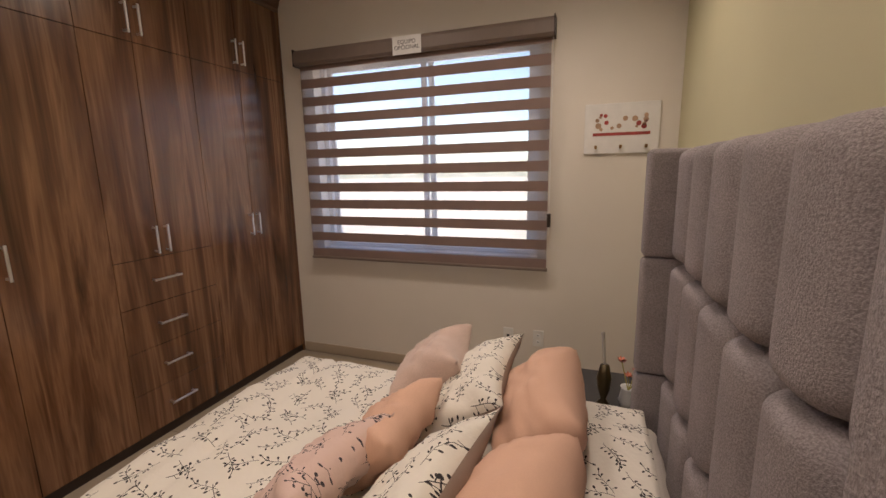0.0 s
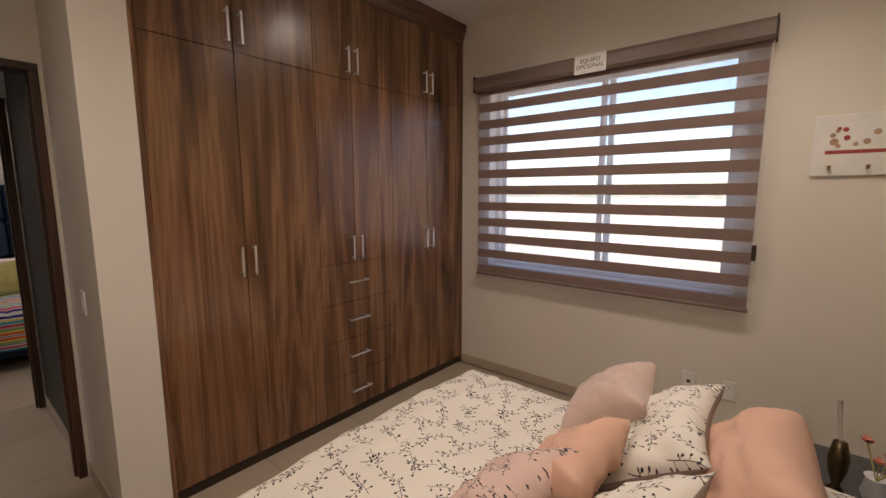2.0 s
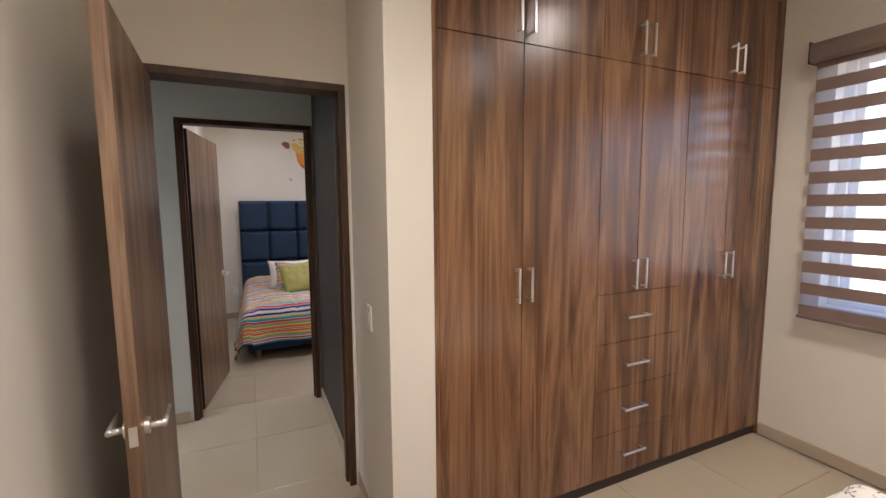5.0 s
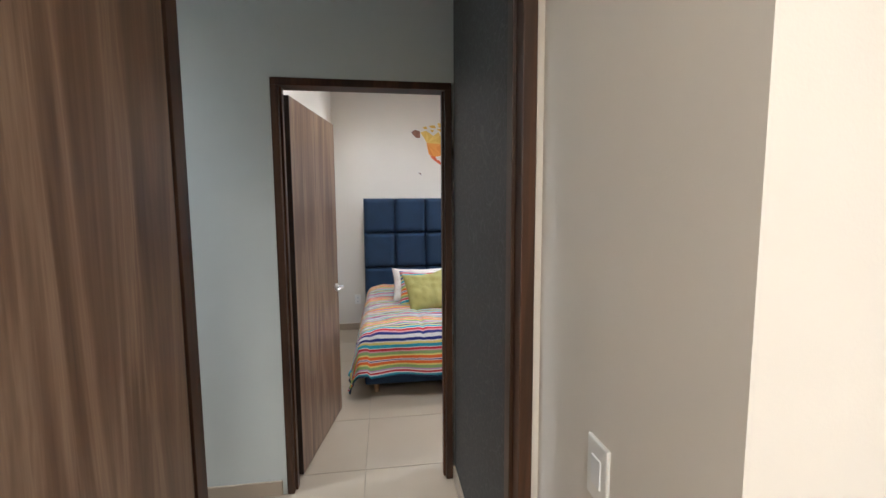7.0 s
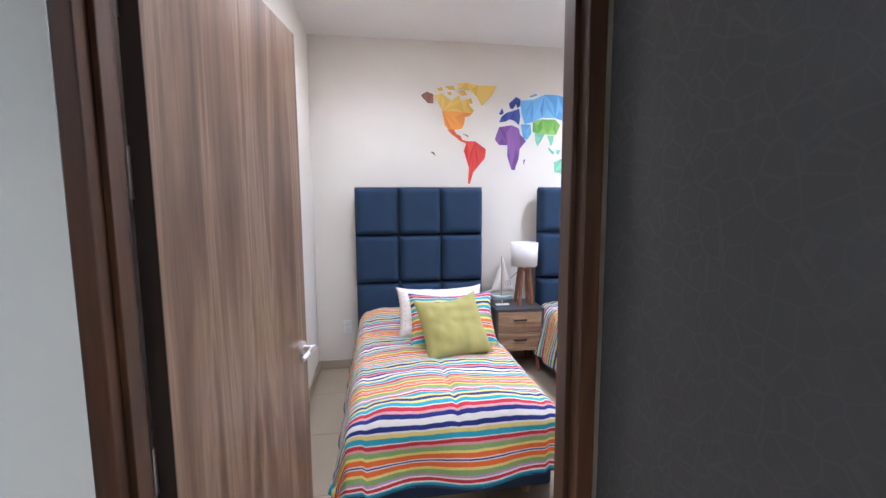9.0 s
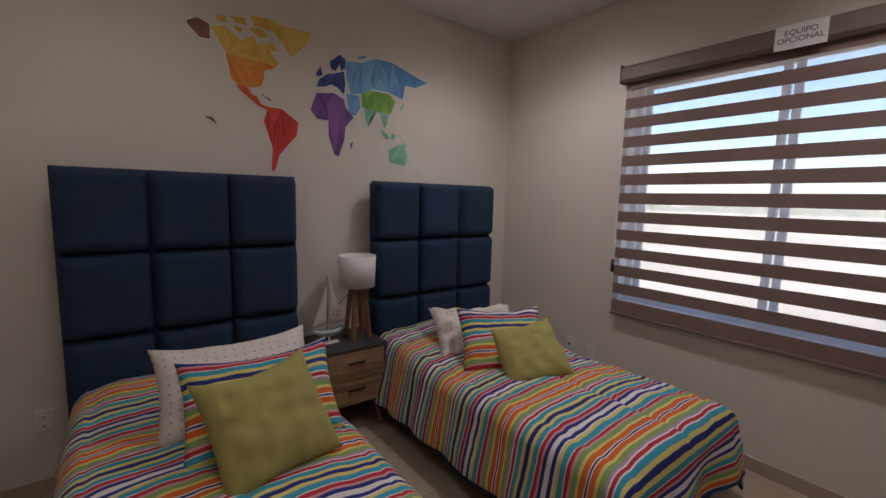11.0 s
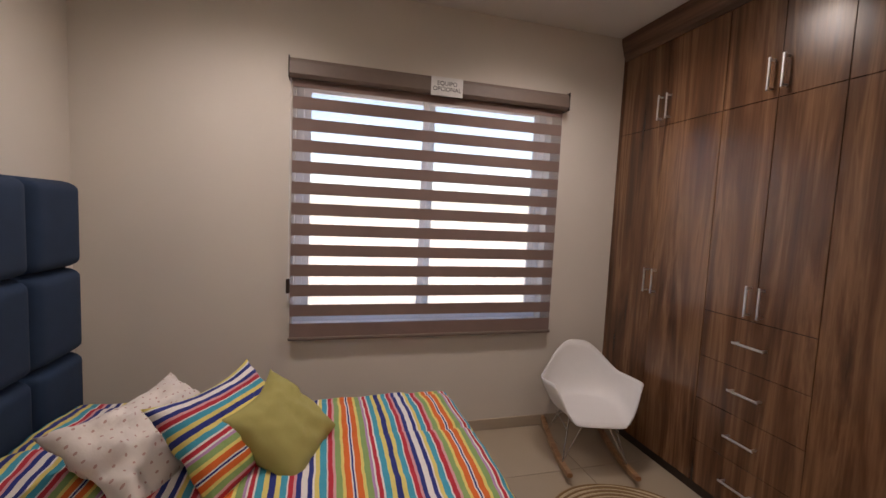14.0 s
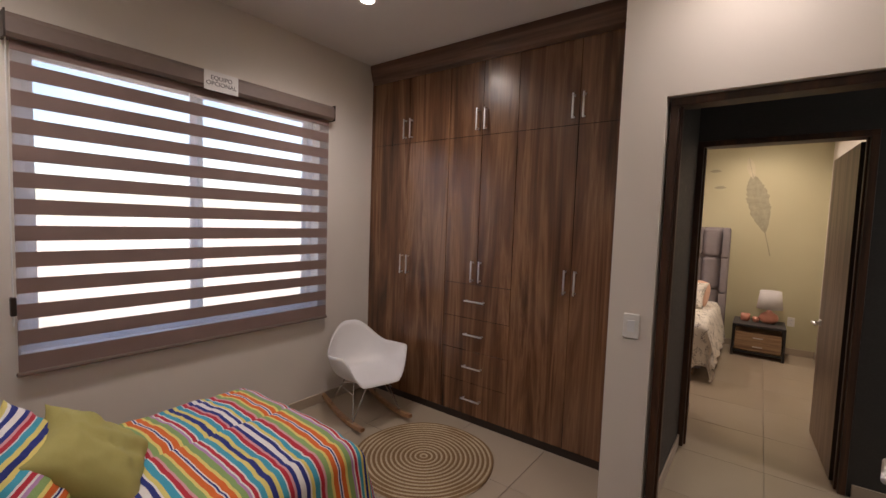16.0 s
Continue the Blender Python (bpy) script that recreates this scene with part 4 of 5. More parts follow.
def nightstand_b():
    x0, x1, y0, y1, z0, z1 = 0.570, 1.005, 3.87, 4.255, 0.20, 0.555
    ob = thing("nightstand", ((x0 + x1) / 2, (y0 + y1) / 2, 0), "charcoal nightstand with two carved wooden drawers between the beds", "nightstand")
    part("top", boxed(x0, x1, y0, y1, z1, z1 + 0.022, 0.004), M_CHAR, ob)
    for xx in (x0, x1 - 0.02):
        part("side_panel", boxed(xx + 0.001, xx + 0.019, y0 + 0.012, y1, z0, z1), M_CHAR, ob)
    part("body", boxed(x0 + 0.02, x1 - 0.02, y0 + 0.022, y1 - 0.004, z0, z1 - 0.001), M_MANGO, ob)
    for za, zb in ((z0 + 0.004, 0.365), (0.369, z1 - 0.004)):
        d = part("drawer", boxed(x0 + 0.022, x1 - 0.022, y0 + 0.004, y0 + 0.021, za, zb, 0.004), M_MANGO, ob, "carved mango wood drawer front")
        zc, xc = (za + zb) / 2, (x0 + x1) / 2
        for k in range(-4, 5):
            if k:
                s = 1 if k > 0 else -1
                a = (xc + k * 0.038, y0 + 0.004, zc - 0.05)
                part("carved_rib", tube(a, (xc + k * 0.038 + s * 0.03, y0 + 0.004, zc + 0.05), 0.0035, n=6), M_MANGO, d)
        part("handle", boxed(xc - 0.06, xc + 0.06, y0 - 0.010, y0 + 0.003, zc + 0.012, zc + 0.024, 0.003), M_BLACK, d, "dark bar handle")
    for xx, sx in ((x0 + 0.05, -1), (x1 - 0.05, 1)):
        for yy, sy in ((y0 + 0.05, -1), (y1 - 0.05, 1)):
            part("leg", tube((xx + sx * 0.02, yy + sy * 0.02, 0), (xx, yy, z0), 0.013, 0.021), M_TEAK, ob)


nightstand_b()
TB = 0.577


def tripod_lamp(x, y, z):
    ob = thing("table_lamp", (x, y, z), "table lamp with a white drum shade on a teak tripod", "lamp")
    part("shade", lathe([(0.114, z + 0.350), (0.122, z + 0.555), (0.118, z + 0.555), (0.110, z + 0.350), (0.114, z + 0.350)], 40, (x, y)), M_SHADE, ob, "white fabric drum shade", True)
    for k in range(4):
        a = math.pi / 4 + k * math.pi / 2
        c, s = math.cos(a), math.sin(a)
        bm = boxed(-0.013, 0.013, -0.013, 0.013, 0, 0.352, 0.002)
        d = Vector((-0.045 * c, -0.045 * s, 0.37)).normalized()
        bmesh.ops.transform(bm, matrix=Matrix.Translation((x + 0.085 * c, y + 0.085 * s, z)) @ d.to_track_quat("Z", "Y").to_matrix().to_4x4(), verts=bm.verts[:])
        for v in bm.verts:
            v.co.z = max(v.co.z, z)
        part("leg", bm, M_TEAK, ob)
    part("hub", boxed(x - 0.045, x + 0.045, y - 0.045, y + 0.045, z + 0.305, z + 0.33, 0.003), M_TEAK, ob)
    part("stem", tube((x, y, z + 0.33), (x, y, z + 0.46), 0.008), M_NICKEL, ob)
    part("bulb", lathe([(0.0, z + 0.53), (0.022, z + 0.515), (0.028, z + 0.49), (0.015, z + 0.45), (0.0, z + 0.45)], 16, (x, y)), M_PLASTIC, ob, "", True)
    part("cord", tube((x - 0.03, y + 0.05, z + 0.30), (x - 0.16, y + 0.13, z + 0.14), 0.0025, n=6), M_BLACK, ob)


tripod_lamp(0.878, 4.05, TB)


def model_boat(x, y, z):
    ob = thing("model_sailboat", (x, y, z), "small weathered model sailboat with an anchor on its sail", "ornament")
    part("stand", boxed(x - 0.06, x + 0.06, y - 0.022, y + 0.022, z, z + 0.012, 0.003), M_CARD, ob)
    part("stand_post", tube((x, y, z + 0.012), (x, y, z + 0.045), 0.006), M_CARD, ob)
    bm = bmesh.new()
    rings = []
    for i in range(13):
        u = -1 + 2 * i / 12
        w = 0.03 * (1 - u * u) ** 0.6 + 0.001
        top = z + 0.085 + 0.018 * u * u
        ring = []
        for k in range(9):
            a = math.pi * k / 8
            ring.append(bm.verts.new((x + u * 0.115, y - w * math.cos(a), top - 0.042 * math.sin(a) * (1 - u * u) ** 0.5)))
        rings.append(ring)
    for a, b in zip(rings, rings[1:]):
        for k in range(8):
            bm.faces.new((a[k], a[k + 1], b[k + 1], b[k]))
        bm.faces.new((a[0], b[0], b[8], a[8]))
    bmesh.ops.remove_doubles(bm, verts=bm.verts[:], dist=1e-4)
    part("hull", bm, plain("pale_blue_hull", (0.48, 0.56, 0.58), 0.6, var=0.25), ob, "pale blue weathered hull", True)
    part("mast", tube((x - 0.01, y, z + 0.08), (x - 0.01, y, z + 0.44), 0.0032, n=8), M_MANGO, ob)
    def sail(name, pts):
        bm = bmesh.new()
        n = 8
        A, B, C = [Vector(q) for q in pts]
        rows = []
        for j in range(n + 1):
            t = j / n
            rows.append([bm.verts.new(A.lerp(B, t).lerp(A.lerp(C, t), i / n) + Vector((0, -0.02 * math.sin(math.pi * i / n) * math.sin(math.pi * t * 0.9), 0))) for i in range(n + 1)])
        for a, b in zip(rows, rows[1:]):
            for i in range(n):
                bm.faces.new((a[i], a[i + 1], b[i + 1], b[i]))
        bmesh.ops.remove_doubles(bm, verts=bm.verts[:], dist=1e-5)
        s = part(name, bm, M_CREAM, ob, "cream cloth sail", True)
        s.modifiers.new("thickness", "SOLIDIFY").thickness = 0.0015
        return s
    main = sail("mainsail", ((x, y, z + 0.43), (x, y, z + 0.13), (x + 0.105, y - 0.01, z + 0.13)))
    sail("jib", ((x - 0.015, y, z + 0.38), (x - 0.11, y, z + 0.115), (x - 0.02, y, z + 0.13)))
    cx, cz, yy = x + 0.042, z + 0.20, y - 0.026
    bm = bmesh.new()
    n = 24
    for r0, r1 in ((0.024, 0.027),):
        v0 = [bm.verts.new((cx + r0 * math.cos(2 * math.pi * i / n), yy, cz + r0 * math.sin(2 * math.pi * i / n))) for i in range(n)]
        v1 = [bm.verts.new((cx + r1 * math.cos(2 * math.pi * i / n), yy, cz + r1 * math.sin(2 * math.pi * i / n))) for i in range(n)]
        for i in range(n):
            k = (i + 1) % n
            bm.faces.new((v0[i], v0[k], v1[k], v1[i]))
    bm_box(bm, cx - 0.0018, cx + 0.0018, yy - 0.0005, yy + 0.0005, cz - 0.014, cz + 0.014)
    bm_box(bm, cx - 0.008, cx + 0.008, yy - 0.0005, yy + 0.0005, cz + 0.007, cz + 0.010)
    for s in (-1, 1):
        bm_tube(bm, (cx, yy, cz - 0.014), (cx + s * 0.012, yy, cz - 0.005), 0.0015, n=6)
    part("anchor_emblem", bm, M_INK, main, "dark printed anchor in a ring")


model_boat(0.675, 4.04, TB)


# ---- map decal ----
def map_decal():
    ob = thing("wall_map", (0.75, BH, 2.05), "faceted multicoloured world map decal on the wall", "wall decal")

    def facet_paint(name, c0, c1, z0=None, z1=None):
        m, nt, b = mat(name)
        geo = nt.nodes.new("ShaderNodeNewGeometry")
        col = ramp(nt, geo.outputs["Random Per Island"], [(0.0, c0), (1.0, c1)])
        nt.links.new(col, b.inputs["Base Color"])
        b.inputs["Roughness"].default_value = 0.6
        return m

    P = {"yellow": ((0.62, 0.36, 0.05), (0.80, 0.56, 0.14)), "orange": ((0.66, 0.20, 0.03), (0.80, 0.34, 0.06)), "red": ((0.50, 0.02, 0.02), (0.72, 0.08, 0.05)),
         "brown": ((0.14, 0.06, 0.04), (0.28, 0.13, 0.08)), "navy": ((0.02, 0.03, 0.16), (0.05, 0.08, 0.34)), "blue": ((0.08, 0.26, 0.58), (0.20, 0.46, 0.74)),
         "green": ((0.08, 0.28, 0.03), (0.26, 0.50, 0.08)), "purple": ((0.12, 0.04, 0.20), (0.25, 0.11, 0.36)), "mint": ((0.12, 0.42, 0.26), (0.30, 0.60, 0.42)), "red2": ((0.50, 0.04, 0.02), (0.72, 0.14, 0.04))}
    mats = {k: facet_paint("map_" + k, *v) for k, v in P.items()}
    lands = [
        ("alaska", "brown", "-.01,2.43 .04,2.46 .10,2.44 .10,2.36 .05,2.36 .0,2.41"),
        ("canada", "yellow", ".10,2.43 .17,2.45 .26,2.39 .33,2.44 .35,2.39 .40,2.41 .43,2.35 .47,2.31 .45,2.28 .38,2.29 .18,2.30 .14,2.37"),
        ("plain", "orange", ".175,2.302 .38,2.292 .45,2.282 .43,2.262 .385,2.25 .38,2.20 .36,2.15 .32,2.14 .27,2.132 .23,2.145 .20,2.17"),
        ("mexico", "red2", ".22,2.14 .28,2.14 .31,2.10 .34,2.09 .36,2.05 .41,2.04 .39,2.02 .34,2.04 .29,2.08 .26,2.10"),
        ("greenland", "yellow", ".31,2.54 .40,2.55 .50,2.53 .68,2.53 .63,2.44 .54,2.35 .49,2.43 .43,2.48 .33,2.49"),
        ("arctic_island", "yellow", ".20,2.51 .28,2.52 .30,2.48 .24,2.48"),
        ("arctic_island", "yellow", ".13,2.49 .18,2.505 .19,2.47 .15,2.465"),
        ("arctic_island", "yellow", ".22,2.465 .27,2.46 .26,2.43 .23,2.44"),
        ("arctic_island", "yellow", ".40,2.40 .44,2.42 .46,2.37 .43,2.365"),
        ("arctic_island", "blue", ".98,2.45 1.05,2.475 1.06,2.46 1.0,2.44"),
        ("caribbean_island", "brown", ".36,2.11 .42,2.085 .415,2.075 .37,2.10"),
        ("arctic_island", "yellow", ".30,2.47 .38,2.48 .41,2.44 .36,2.43"),
        ("south_america", "red", ".40,2.04 .48,2.04 .58,1.97 .57,1.89 .51,1.82 .46,1.76 .43,1.66 .41,1.66 .42,1.80 .38,1.93 .37,1.95"),
        ("europe", "navy", ".70,2.21 .72,2.26 .77,2.30 .84,2.32 .89,2.34 .90,2.26 .89,2.19 .84,2.23 .80,2.24 .76,2.22"),
        ("scandinavia", "navy", ".79,2.38 .86,2.44 .90,2.42 .90,2.36 .87,2.34 .86,2.38 .83,2.33 .80,2.34"),
        ("britain", "navy", ".70,2.29 .73,2.34 .745,2.29 .71,2.275"),
        ("russia", "blue", ".90,2.41 1.02,2.42 1.13,2.47 1.26,2.47 1.39,2.43 1.57,2.38 1.46,2.33 1.36,2.33 1.35,2.23 1.24,2.26 1.11,2.26 1.02,2.22 .94,2.20 .905,2.30"),
        ("arabia", "blue", ".905,2.20 1.0,2.20 1.01,2.12 .97,2.06 .93,2.07"),
        ("africa", "purple", ".70,2.17 .82,2.19 .89,2.16 .90,2.11 .96,2.05 .90,1.98 .89,1.89 .85,1.78 .82,1.79 .78,1.91 .78,2.01 .70,2.01 .66,2.06"),
        ("madagascar", "purple", ".93,1.87 .955,1.89 .94,1.83"),
        ("china", "green", "1.02,2.23 1.11,2.25 1.24,2.25 1.29,2.20 1.25,2.11 1.16,2.11 1.08,2.12 1.02,2.13"),
        ("india", "mint", "1.04,2.125 1.14,2.115 1.09,2.07 1.07,2.00 1.05,2.04"),
        ("indochina", "mint", "1.16,2.105 1.23,2.105 1.22,2.04 1.20,2.00 1.18,2.05"),
        ("japan", "mint", "1.32,2.15 1.36,2.21 1.355,2.16"),
        ("sumatra", "mint", "1.17,2.00 1.24,1.95 1.22,1.93 1.18,1.97"),
        ("borneo", "mint", "1.26,1.98 1.30,1.97 1.28,1.93 1.25,1.94"),
        ("papua", "mint", "1.33,1.94 1.40,1.90 1.38,1.89"),
        ("australia", "mint", "1.23,1.86 1.32,1.90 1.36,1.91 1.40,1.83 1.38,1.75 1.24,1.77"),
        ("new_zealand", "mint", "1.49,1.72 1.515,1.76 1.48,1.685"),
        ("island", "brown", ".06,1.945 .10,1.94 .12,1.90 .09,1.925"),
    ]
    for order, (name, key, text) in enumerate(lands):
        pts = [tuple(float(c) for c in q.split(",")) for q in text.split()]
        for border in (True, False):
            bm = bmesh.new()
            cx, cz = sum(p[0] for p in pts) / len(pts), sum(p[1] for p in pts) / len(pts)
            y = BH - (0.0010 if border else 0.0026) - 0.0003 * (order % 5)
            vs = []
            for x, z in pts:
                d = Vector((x - cx, z - cz))
                if border:
                    d += d.normalized() * 0.007
                vs.append(bm.verts.new((cx + d.x, y, cz + d.y)))
            f = bm.faces.new(vs)
            if not border:
                tri = bmesh.ops.triangulate(bm, faces=[f])["faces"]
                big = [t for t in bm.faces if t.calc_area() > 0.004]
                if big:
                    bmesh.ops.poke(bm, faces=big)
                bmesh.ops.split_edges(bm, edges=bm.edges[:])
            if border:
                part("white_border", bm, M_CARD, ob)
            else:
                part(name, bm, mats[key], ob, key.replace("2", "") + " faceted shape")


map_decal()


# ---- bedside of the double bed ----
def nightstand_a(x0, x1):
    y0, y1, zt = AH + 0.01, -2.89, 0.405
    ob = thing("nightstand", ((x0 + x1) / 2, (y0 + y1) / 2, 0), "black metal nightstand with a glass top and wooden drawers", "nightstand", "nightstands by the double bed")
    r = 0.011
    for xx in (x0 + r, x1 - r):
        for yy in (y0 + r, y1 - r):
            part("post", boxed(xx - r, xx + r, yy - r, yy + r, 0, zt - 0.01, 0.002), M_BLACK, ob)
    for zz in (0.06, zt - 0.02):
        for yy in (y0 + r, y1 - r):
            part("rail", boxed(x0 + 2 * r, x1 - 2 * r, yy - r * 0.8, yy + r * 0.8, zz - 0.009, zz + 0.009), M_BLACK, ob)
        for xx in (x0 + r, x1 - r):
            part("rail", boxed(xx - r * 0.8, xx + r * 0.8, y0 + 2 * r, y1 - 2 * r, zz - 0.009, zz + 0.009), M_BLACK, ob)
    part("top", boxed(x0, x1, y0, y1, zt - 0.01, zt, 0.002), M_CHAR, ob, "dark glossy top")
    part("box", boxed(x0 + 0.03, x1 - 0.03, y0 + 0.03, y1 - 0.035, 0.075, 0.305, 0.003), M_MANGO, ob)
    for za, zb in ((0.085, 0.188), (0.194, 0.297)):
        d = part("drawer", boxed(x0 + 0.035, x1 - 0.035, y1 - 0.034, y1 - 0.018, za, zb, 0.003), M_MANGO, ob)
        part("handle", boxed((x0 + x1) / 2 - 0.05, (x0 + x1) / 2 + 0.05, y1 - 0.018, y1 - 0.006, (za + zb) / 2 - 0.006, (za + zb) / 2 + 0.006, 0.002), M_NICKEL, d)
    return ob


nightstand_a(-0.70, -0.17)
nightstand_a(1.55, 2.05)
M_CORAL = plain("coral_ceramic", (0.62, 0.27, 0.19), 0.4)
lamp_a = thing("table_lamp", (-0.53, -3.2, 0.405), "table lamp with a white shade on a coral ceramic base", "lamp")
part("base", lathe([(0.05, 0.405), (0.085, 0.425), (0.10, 0.470), (0.085, 0.515), (0.03, 0.550), (0.02, 0.590)], 28, (-0.530, -3.2)), M_CORAL, lamp_a, "coral ceramic base", True)
part("shade", lathe([(0.135, 0.590), (0.110, 0.815), (0.106, 0.815), (0.131, 0.590), (0.135, 0.590)], 36, (-0.530, -3.2)), M_SHADE, lamp_a, "white tapered fabric shade", True)
for px, pr in ((-0.29, 0.05), (-0.40, 0.035)):
    single("cup", lathe([(pr * 0.7, 0.406), (pr, 0.425), (pr, 0.405 + pr * 1.9), (pr * 0.9, 0.405 + pr * 1.9), (pr * 0.85, 0.430), (0.0, 0.425)], 24, (px, -3.16)), M_CORAL, "small coral ceramic cup on the nightstand", "cup", "cups on the nightstand", smooth=True)


def flower_vase(x, y, z):
    ob = thing("flower_vase", (x, y, z), "small vase of pink and coral artificial flowers", "vase")
    part("vase", lathe([(0.03, z), (0.042, z + 0.03), (0.03, z + 0.09), (0.036, z + 0.10), (0.028, z + 0.09), (0.0, z + 0.02)], 20, (x, y)), M_ALU, ob, "", True)
    rnd = random.Random(4)
    pet = [plain("pink_petal", (0.60, 0.30, 0.28), 0.7), plain("coral_petal", (0.62, 0.22, 0.14), 0.7)]
    for k in range(7):
        px, py, pz = x + rnd.uniform(-0.05, 0.05), y + rnd.uniform(-0.05, 0.05), z + rnd.uniform(0.14, 0.22)
        part("stem", tube((x, y, z + 0.08), (px, py, pz), 0.002, n=6), M_MUSTARD, ob)
        bm = bmesh.new()
        for q in range(9):
            a, up = q * 2.4, 0.3 + 0.08 * q
            d = Vector((math.cos(a) * math.cos(up), math.sin(a) * math.cos(up), math.sin(up)))
            side = d.cross(Vector((0, 0, 1))).normalized() * 0.009
            b0 = Vector((px, py, pz))
            vs = [bm.verts.new(b0), bm.verts.new(b0 + d * 0.013 + side), bm.verts.new(b0 + d * 0.026 + Vector((0, 0, 0.004))), bm.verts.new(b0 + d * 0.013 - side)]
            bm.faces.new(vs)
        part("blossom", bm, pet[k % 2], ob)


flower_vase(1.70, -3.17, 0.406)
fig = thing("brass_ornament", (1.66, -3.06, 0.406), "slim dark brass table ornament with a silver stem", "ornament")
part("base", lathe([(0.035, 0.406), (0.035, 0.42), (0.012, 0.45), (0.03, 0.51), (0.034, 0.56), (0.02, 0.62), (0.0, 0.625)], 20, (1.66, -3.06)), plain("dark_brass", (0.12, 0.09, 0.05), 0.3, 1.0), fig, "", True)
part("stem", tube((1.66, -3.06, 0.61), (1.672, -3.045, 0.775), 0.006, 0.009), M_NICKEL, fig)


def feather():
    ob = thing("feather_decal", (-0.38, AH, 1.85), "large faded grey feather decal on the olive wall", "wall decal")
    m = plain("feather_grey", (0.45, 0.415, 0.285), 0.7, var=0.25)
    pale = plain("feather_pale", (0.66, 0.60, 0.42), 0.7, var=0.15)
    tip, root = Vector((-0.19, 2.52)), Vector((-0.492, 1.245))
    ax = root - tip
    nrm = Vector((ax.y, -ax.x)).normalized()
    rnd = random.Random(21)
    for name, mt, t0, t1, width in (("vane_tip", pale, 0.0, 0.22, 0.05), ("vane", m, 0.20, 0.77, 0.135)):
        n = 40
        for s in (-1, 1):
            bm = bmesh.new()
            prev = None
            for i in range(n + 1):
                t = i / n
                w = width * math.sin(math.pi * min(1.0, 0.06 + t * 0.94)) ** 0.75 * (0.75 + 0.35 * t) * rnd.uniform(0.86, 1.06)
                c = tip.lerp(root, t0 + (t1 - t0) * t)
                e = c + nrm * s * w - ax.normalized() * w * 0.55
                a, b = bm.verts.new((c.x, AH + 0.0015, c.y)), bm.verts.new((e.x, AH + 0.0015, e.y))
                if prev:
                    bm.faces.new((prev[0], a, b, prev[1]))
                prev = (a, b)
            part(name, bm, mt, ob)
    part("quill", tube((tip.x, AH + 0.002, tip.y), (root.x, AH + 0.002, root.y), 0.002, 0.005, 6), m, ob)
    for bx, bz in ((0.173, 2.36), (0.106, 2.135)):
        bird = thing("wisp_decal", (bx, AH, bz), "small grey feather wisp decal on the olive wall", "wall decal", "small wisps on the wall")
        bm = bmesh.new()
        up = [bm.verts.new((bx + 0.07 - 0.014 * k, AH + 0.0015, bz + 0.020 * math.sin(math.pi * k / 10) + 0.006)) for k in range(11)]
        lo = [bm.verts.new((v.co.x, AH + 0.0015, bz - 0.016 * math.sin(math.pi * k / 10))) for k, v in enumerate(up)]
        for k in range(10):
            bm.faces.new((up[k], up[k + 1], lo[k + 1], lo[k]))
        part("wisp", bm, m, bird)


feather()


def key_rack():
    y0, y1, z0, z1 = -3.325, -2.90, 1.615, 1.915
    x = AX
    ob = thing("picture_board", (x, (y0 + y1) / 2, z0), "white wall board with a red floral print and three hooks", "picture")
    part("board", boxed(x - 0.016, x - 0.001, y0, y1, z0, z1, 0.003), M_CARD, ob)
    red = plain("print_red", (0.42, 0.07, 0.06), 0.7, var=0.3)
    tan = plain("print_tan", (0.55, 0.36, 0.24), 0.7, var=0.4)
    rnd = random.Random(8)
    part("print_band", boxed(x - 0.0172, x - 0.0158, y0 + 0.05, y1 - 0.05, z0 + 0.108, z0 + 0.126), red, ob)
    for k in range(2):
        for q in range(9):
            yy = y1 - 0.075 - k * 0.155 - rnd.uniform(-0.01, 0.125)
            zz = z0 + 0.145 + rnd.uniform(0.0, 0.09)
            part("print_motif", tube((x - 0.0172, yy, zz), (x - 0.0158, yy, zz), rnd.uniform(0.008, 0.018), n=9), red if q % 3 == 0 else tan, ob)
    for k in range(3):
        yy = y1 - 0.07 - k * (y1 - y0 - 0.14) / 2
        hk = tube((x - 0.016, yy, z0 + 0.035), (x - 0.045, yy, z0 + 0.035), 0.007)
        bm_tube(hk, (x - 0.043, yy, z0 + 0.034), (x - 0.043, yy, z0 + 0.050), 0.008)
        part("hook", hk, plain("brass_knob", (0.35, 0.22, 0.10), 0.35, 1.0), ob)


key_rack()


# ---- switches, sockets, downlights ----
def wall_plate(name, place, normal, label, category, slots):
    """A bevelled plate; normal is '+x', '-x', '+y' or '-y'."""
    ob = thing(name, place, label, category, category + " plates")
    bm = boxed(-0.037, 0.037, -0.008, 0.0, -0.06, 0.06, 0.004)
    turn = {"-y": 0, "+x": 90, "+y": 180, "-x": -90}[normal]
    m = Matrix.Translation(place) @ pose(0, 0, 0, 0, 0, turn)
    bmesh.ops.transform(bm, matrix=m, verts=bm.verts[:])
    plate = part("plate", bm, M_PLASTIC, ob)
    for z0, z1, w, dark in slots:
        bm = boxed(-w, w, -0.0105, -0.007, z0, z1, 0.001, 1)
        bmesh.ops.transform(bm, matrix=m, verts=bm.verts[:])
        part("insert", bm, M_INK if dark else M_ALU, plate)


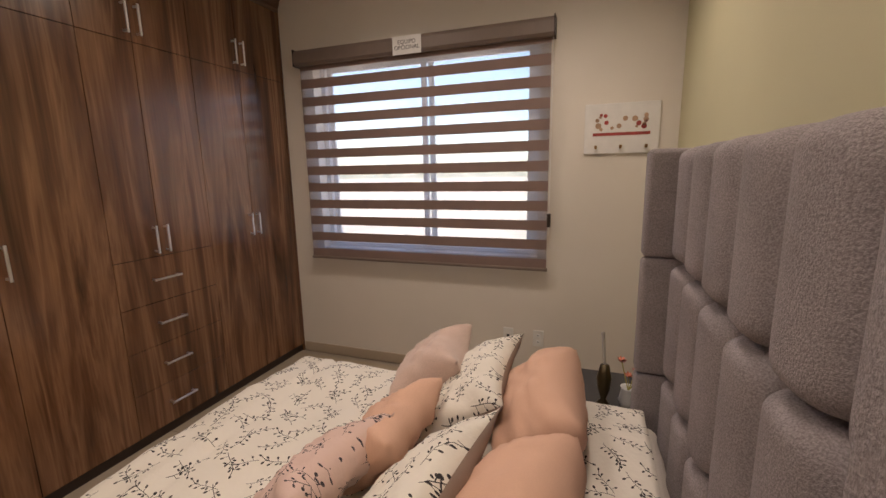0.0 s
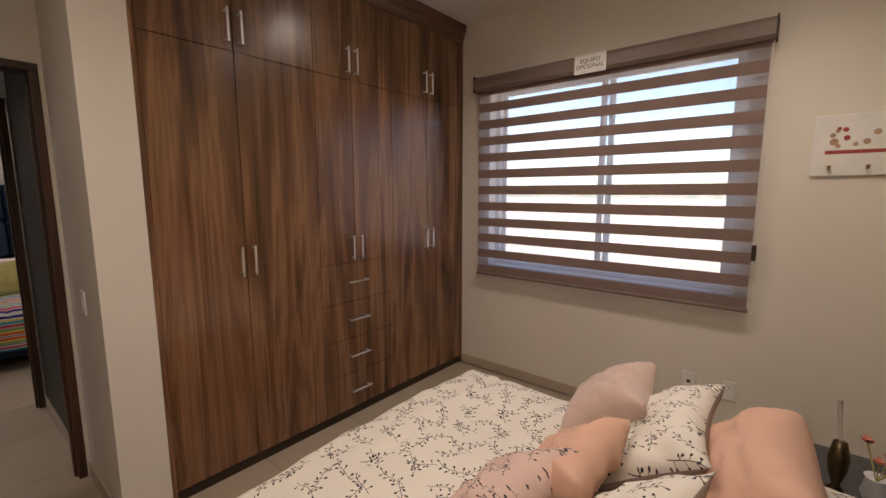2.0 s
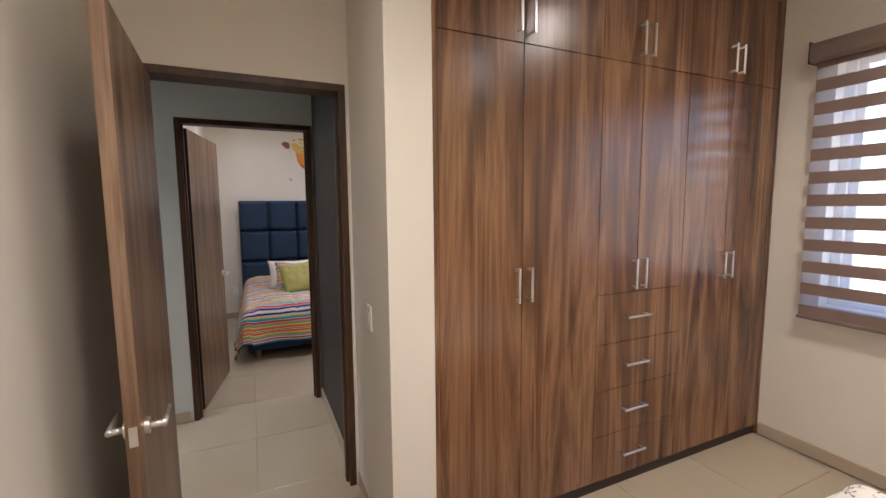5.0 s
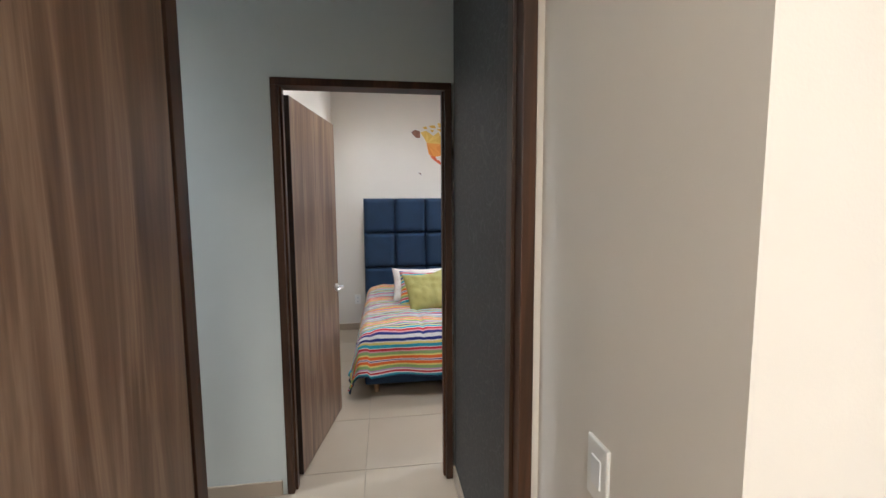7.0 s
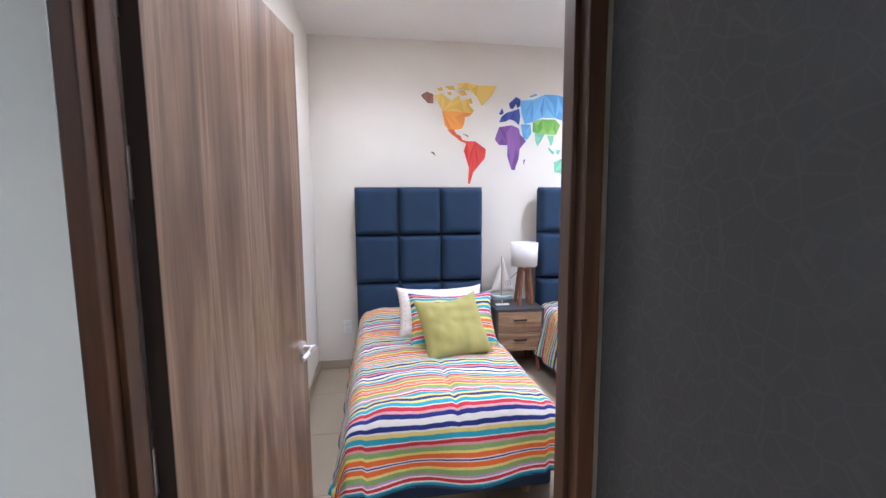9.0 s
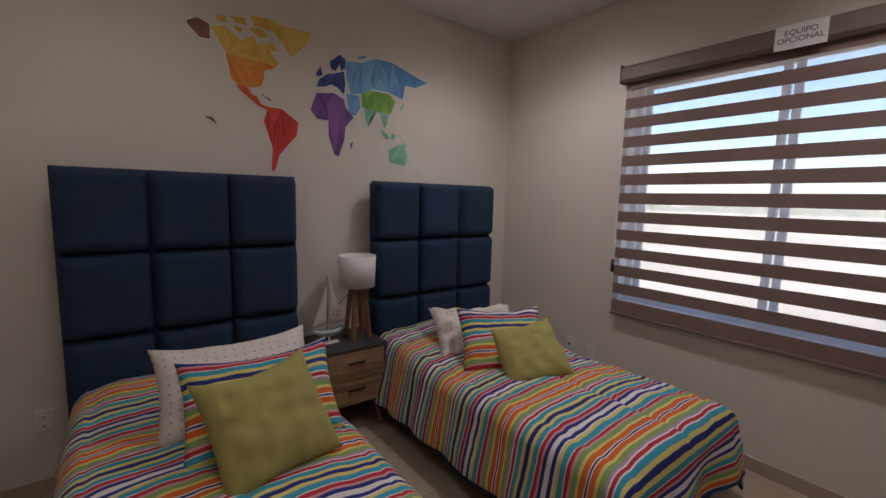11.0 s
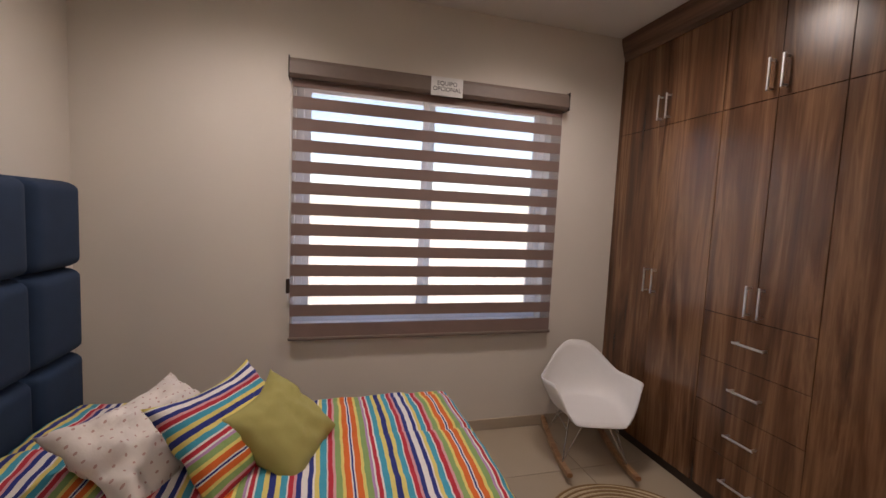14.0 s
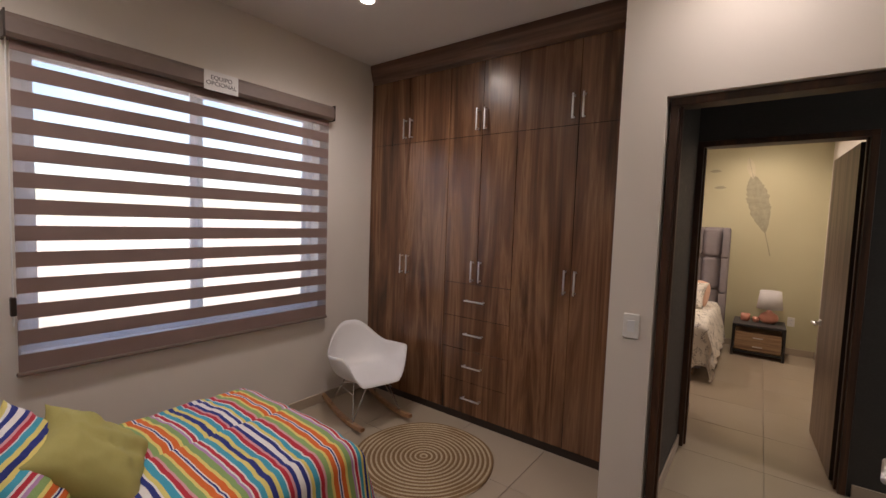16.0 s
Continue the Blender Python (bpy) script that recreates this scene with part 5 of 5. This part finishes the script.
SWITCH = ((-0.028, 0.028, 0.016, False),)
SOCKET = ((0.012, 0.034, 0.011, False), (0.020, 0.027, 0.006, True), (-0.034, -0.012, 0.011, False), (-0.027, -0.020, 0.006, True))
TVPLATE = ((-0.010, 0.010, 0.010, True),)
wall_plate("light_switch", (0.020, -0.315, 1.022), "-x", "white plastic light switch on the wall end", "switch", SWITCH)
wall_plate("light_switch", (0.090, 1.335, 1.068), "+y", "white plastic light switch beside the doorway", "switch", SWITCH)
wall_plate("wall_socket", (AX, -2.643, 0.345), "-x", "white double wall socket under the window", "socket", SOCKET)
wall_plate("cable_outlet", (AX, -2.428, 0.345), "-x", "white cable outlet plate under the window", "socket", TVPLATE)
wall_plate("wall_socket", (BX, 3.30, 0.375), "-x", "white double wall socket behind the bed", "socket", SOCKET)
wall_plate("cable_outlet", (BX, 3.495, 0.385), "-x", "white cable outlet plate behind the bed", "socket", TVPLATE)
wall_plate("wall_socket", (-0.702, BH, 0.380), "-y", "white double wall socket beside the headboard", "socket", SOCKET)
wall_plate("wall_socket", (-0.76, AH, 0.42), "+y", "white wall socket beside the nightstand", "socket", SOCKET)
M_GLOW = emitter("lit_diffuser", (1.0, 0.9, 0.74), 9.0)
# The last place, in the hallway, is an added fitting for the fill spot.
for x, y in (*A_LAMPS, *B_LAMPS, (-2.85, 0.62)):
    ob = thing("downlight", (x, y, CEIL), "small round recessed ceiling downlight, lit (added in the hallway)", "ceiling light", "ceiling downlights")
    part("rim", lathe([(0.040, CEIL - 0.004), (0.058, CEIL - 0.006), (0.062, CEIL - 0.001), (0.040, CEIL - 0.001), (0.040, CEIL - 0.004)], 28, (x, y)), M_PLASTIC, ob, "", True)
    part("diffuser", lathe([(0.0, CEIL - 0.0035), (0.0395, CEIL - 0.0035), (0.0395, CEIL - 0.001), (0.0, CEIL - 0.001)], 28, (x, y)), M_GLOW, ob, "warm lit diffuser")

# ---- outside ----
def far_ground():
    m, nt, b = mat("dry_ground")
    n = noise_tex(nt, coords(nt), 0.09, 6)
    nt.links.new(ramp(nt, n, [(0.3, (0.20, 0.165, 0.125)), (0.7, (0.34, 0.29, 0.23))]), b.inputs["Base Color"])
    b.inputs["Roughness"].default_value = 0.95
    bm = bmesh.new()
    bmesh.ops.create_grid(bm, x_segments=1, y_segments=1, size=2500)
    bmesh.ops.translate(bm, vec=(0, 0, -3.3), verts=bm.verts[:])
    structure("ground", bm, m, "dry sandy ground outside the windows", "ground")
    m2, nt, b = mat("far_scrub")
    n = noise_tex(nt, coords(nt), 0.2, 5)
    nt.links.new(ramp(nt, n, [(0.3, (0.10, 0.11, 0.07)), (0.7, (0.22, 0.20, 0.14))]), b.inputs["Base Color"])
    bm = bmesh.new()
    prev = None
    for i in range(241):
        y = -900 + i * 7.5
        h = 6 + 7 * noise.noise(Vector((y * 0.012, 3, 0))) + 3 * noise.noise(Vector((y * 0.07, 9, 0)))
        a, t, c = bm.verts.new((300, y, -3.3)), bm.verts.new((306, y, -3.3 + max(h, 1.5))), bm.verts.new((330, y, -3.3))
        if prev:
            bm.faces.new((prev[0], a, t, prev[1]))
            bm.faces.new((prev[1], t, c, prev[2]))
        prev = (a, t, c)
    structure("backdrop", bm, m2, "far low line of scrub and hills", "backdrop")


far_ground()


# ---- floor tiles ----
def tiles():
    sx, sy, gap = 0.60, 0.60, 0.003
    bm = bmesh.new()
    bm_box(bm, -sx / 2 + gap / 2, sx / 2 - gap / 2, -sy / 2 + gap / 2, sy / 2 - gap / 2, -0.006, 0.0, 0.0012, 1)
    me = bpy.data.meshes.new("tile")
    bm.to_mesh(me)
    bm.free()
    me.materials.append(M_TILE)
    for i in range(10):
        for j in range(13):
            cx, cy = -3.2 + i * sx, AH + 0.28 + j * sy
            inside = cy < 0.3 or cy > 1.0 or cx < 0.3
            if cx < -1.3 and (cy < -0.3 or cy > 1.6):
                inside = False
            if inside and cx < 2.9:
                ob = new("tile", me)
                ob.location = (cx, cy, 0)
                ob.parent = floor


tiles()
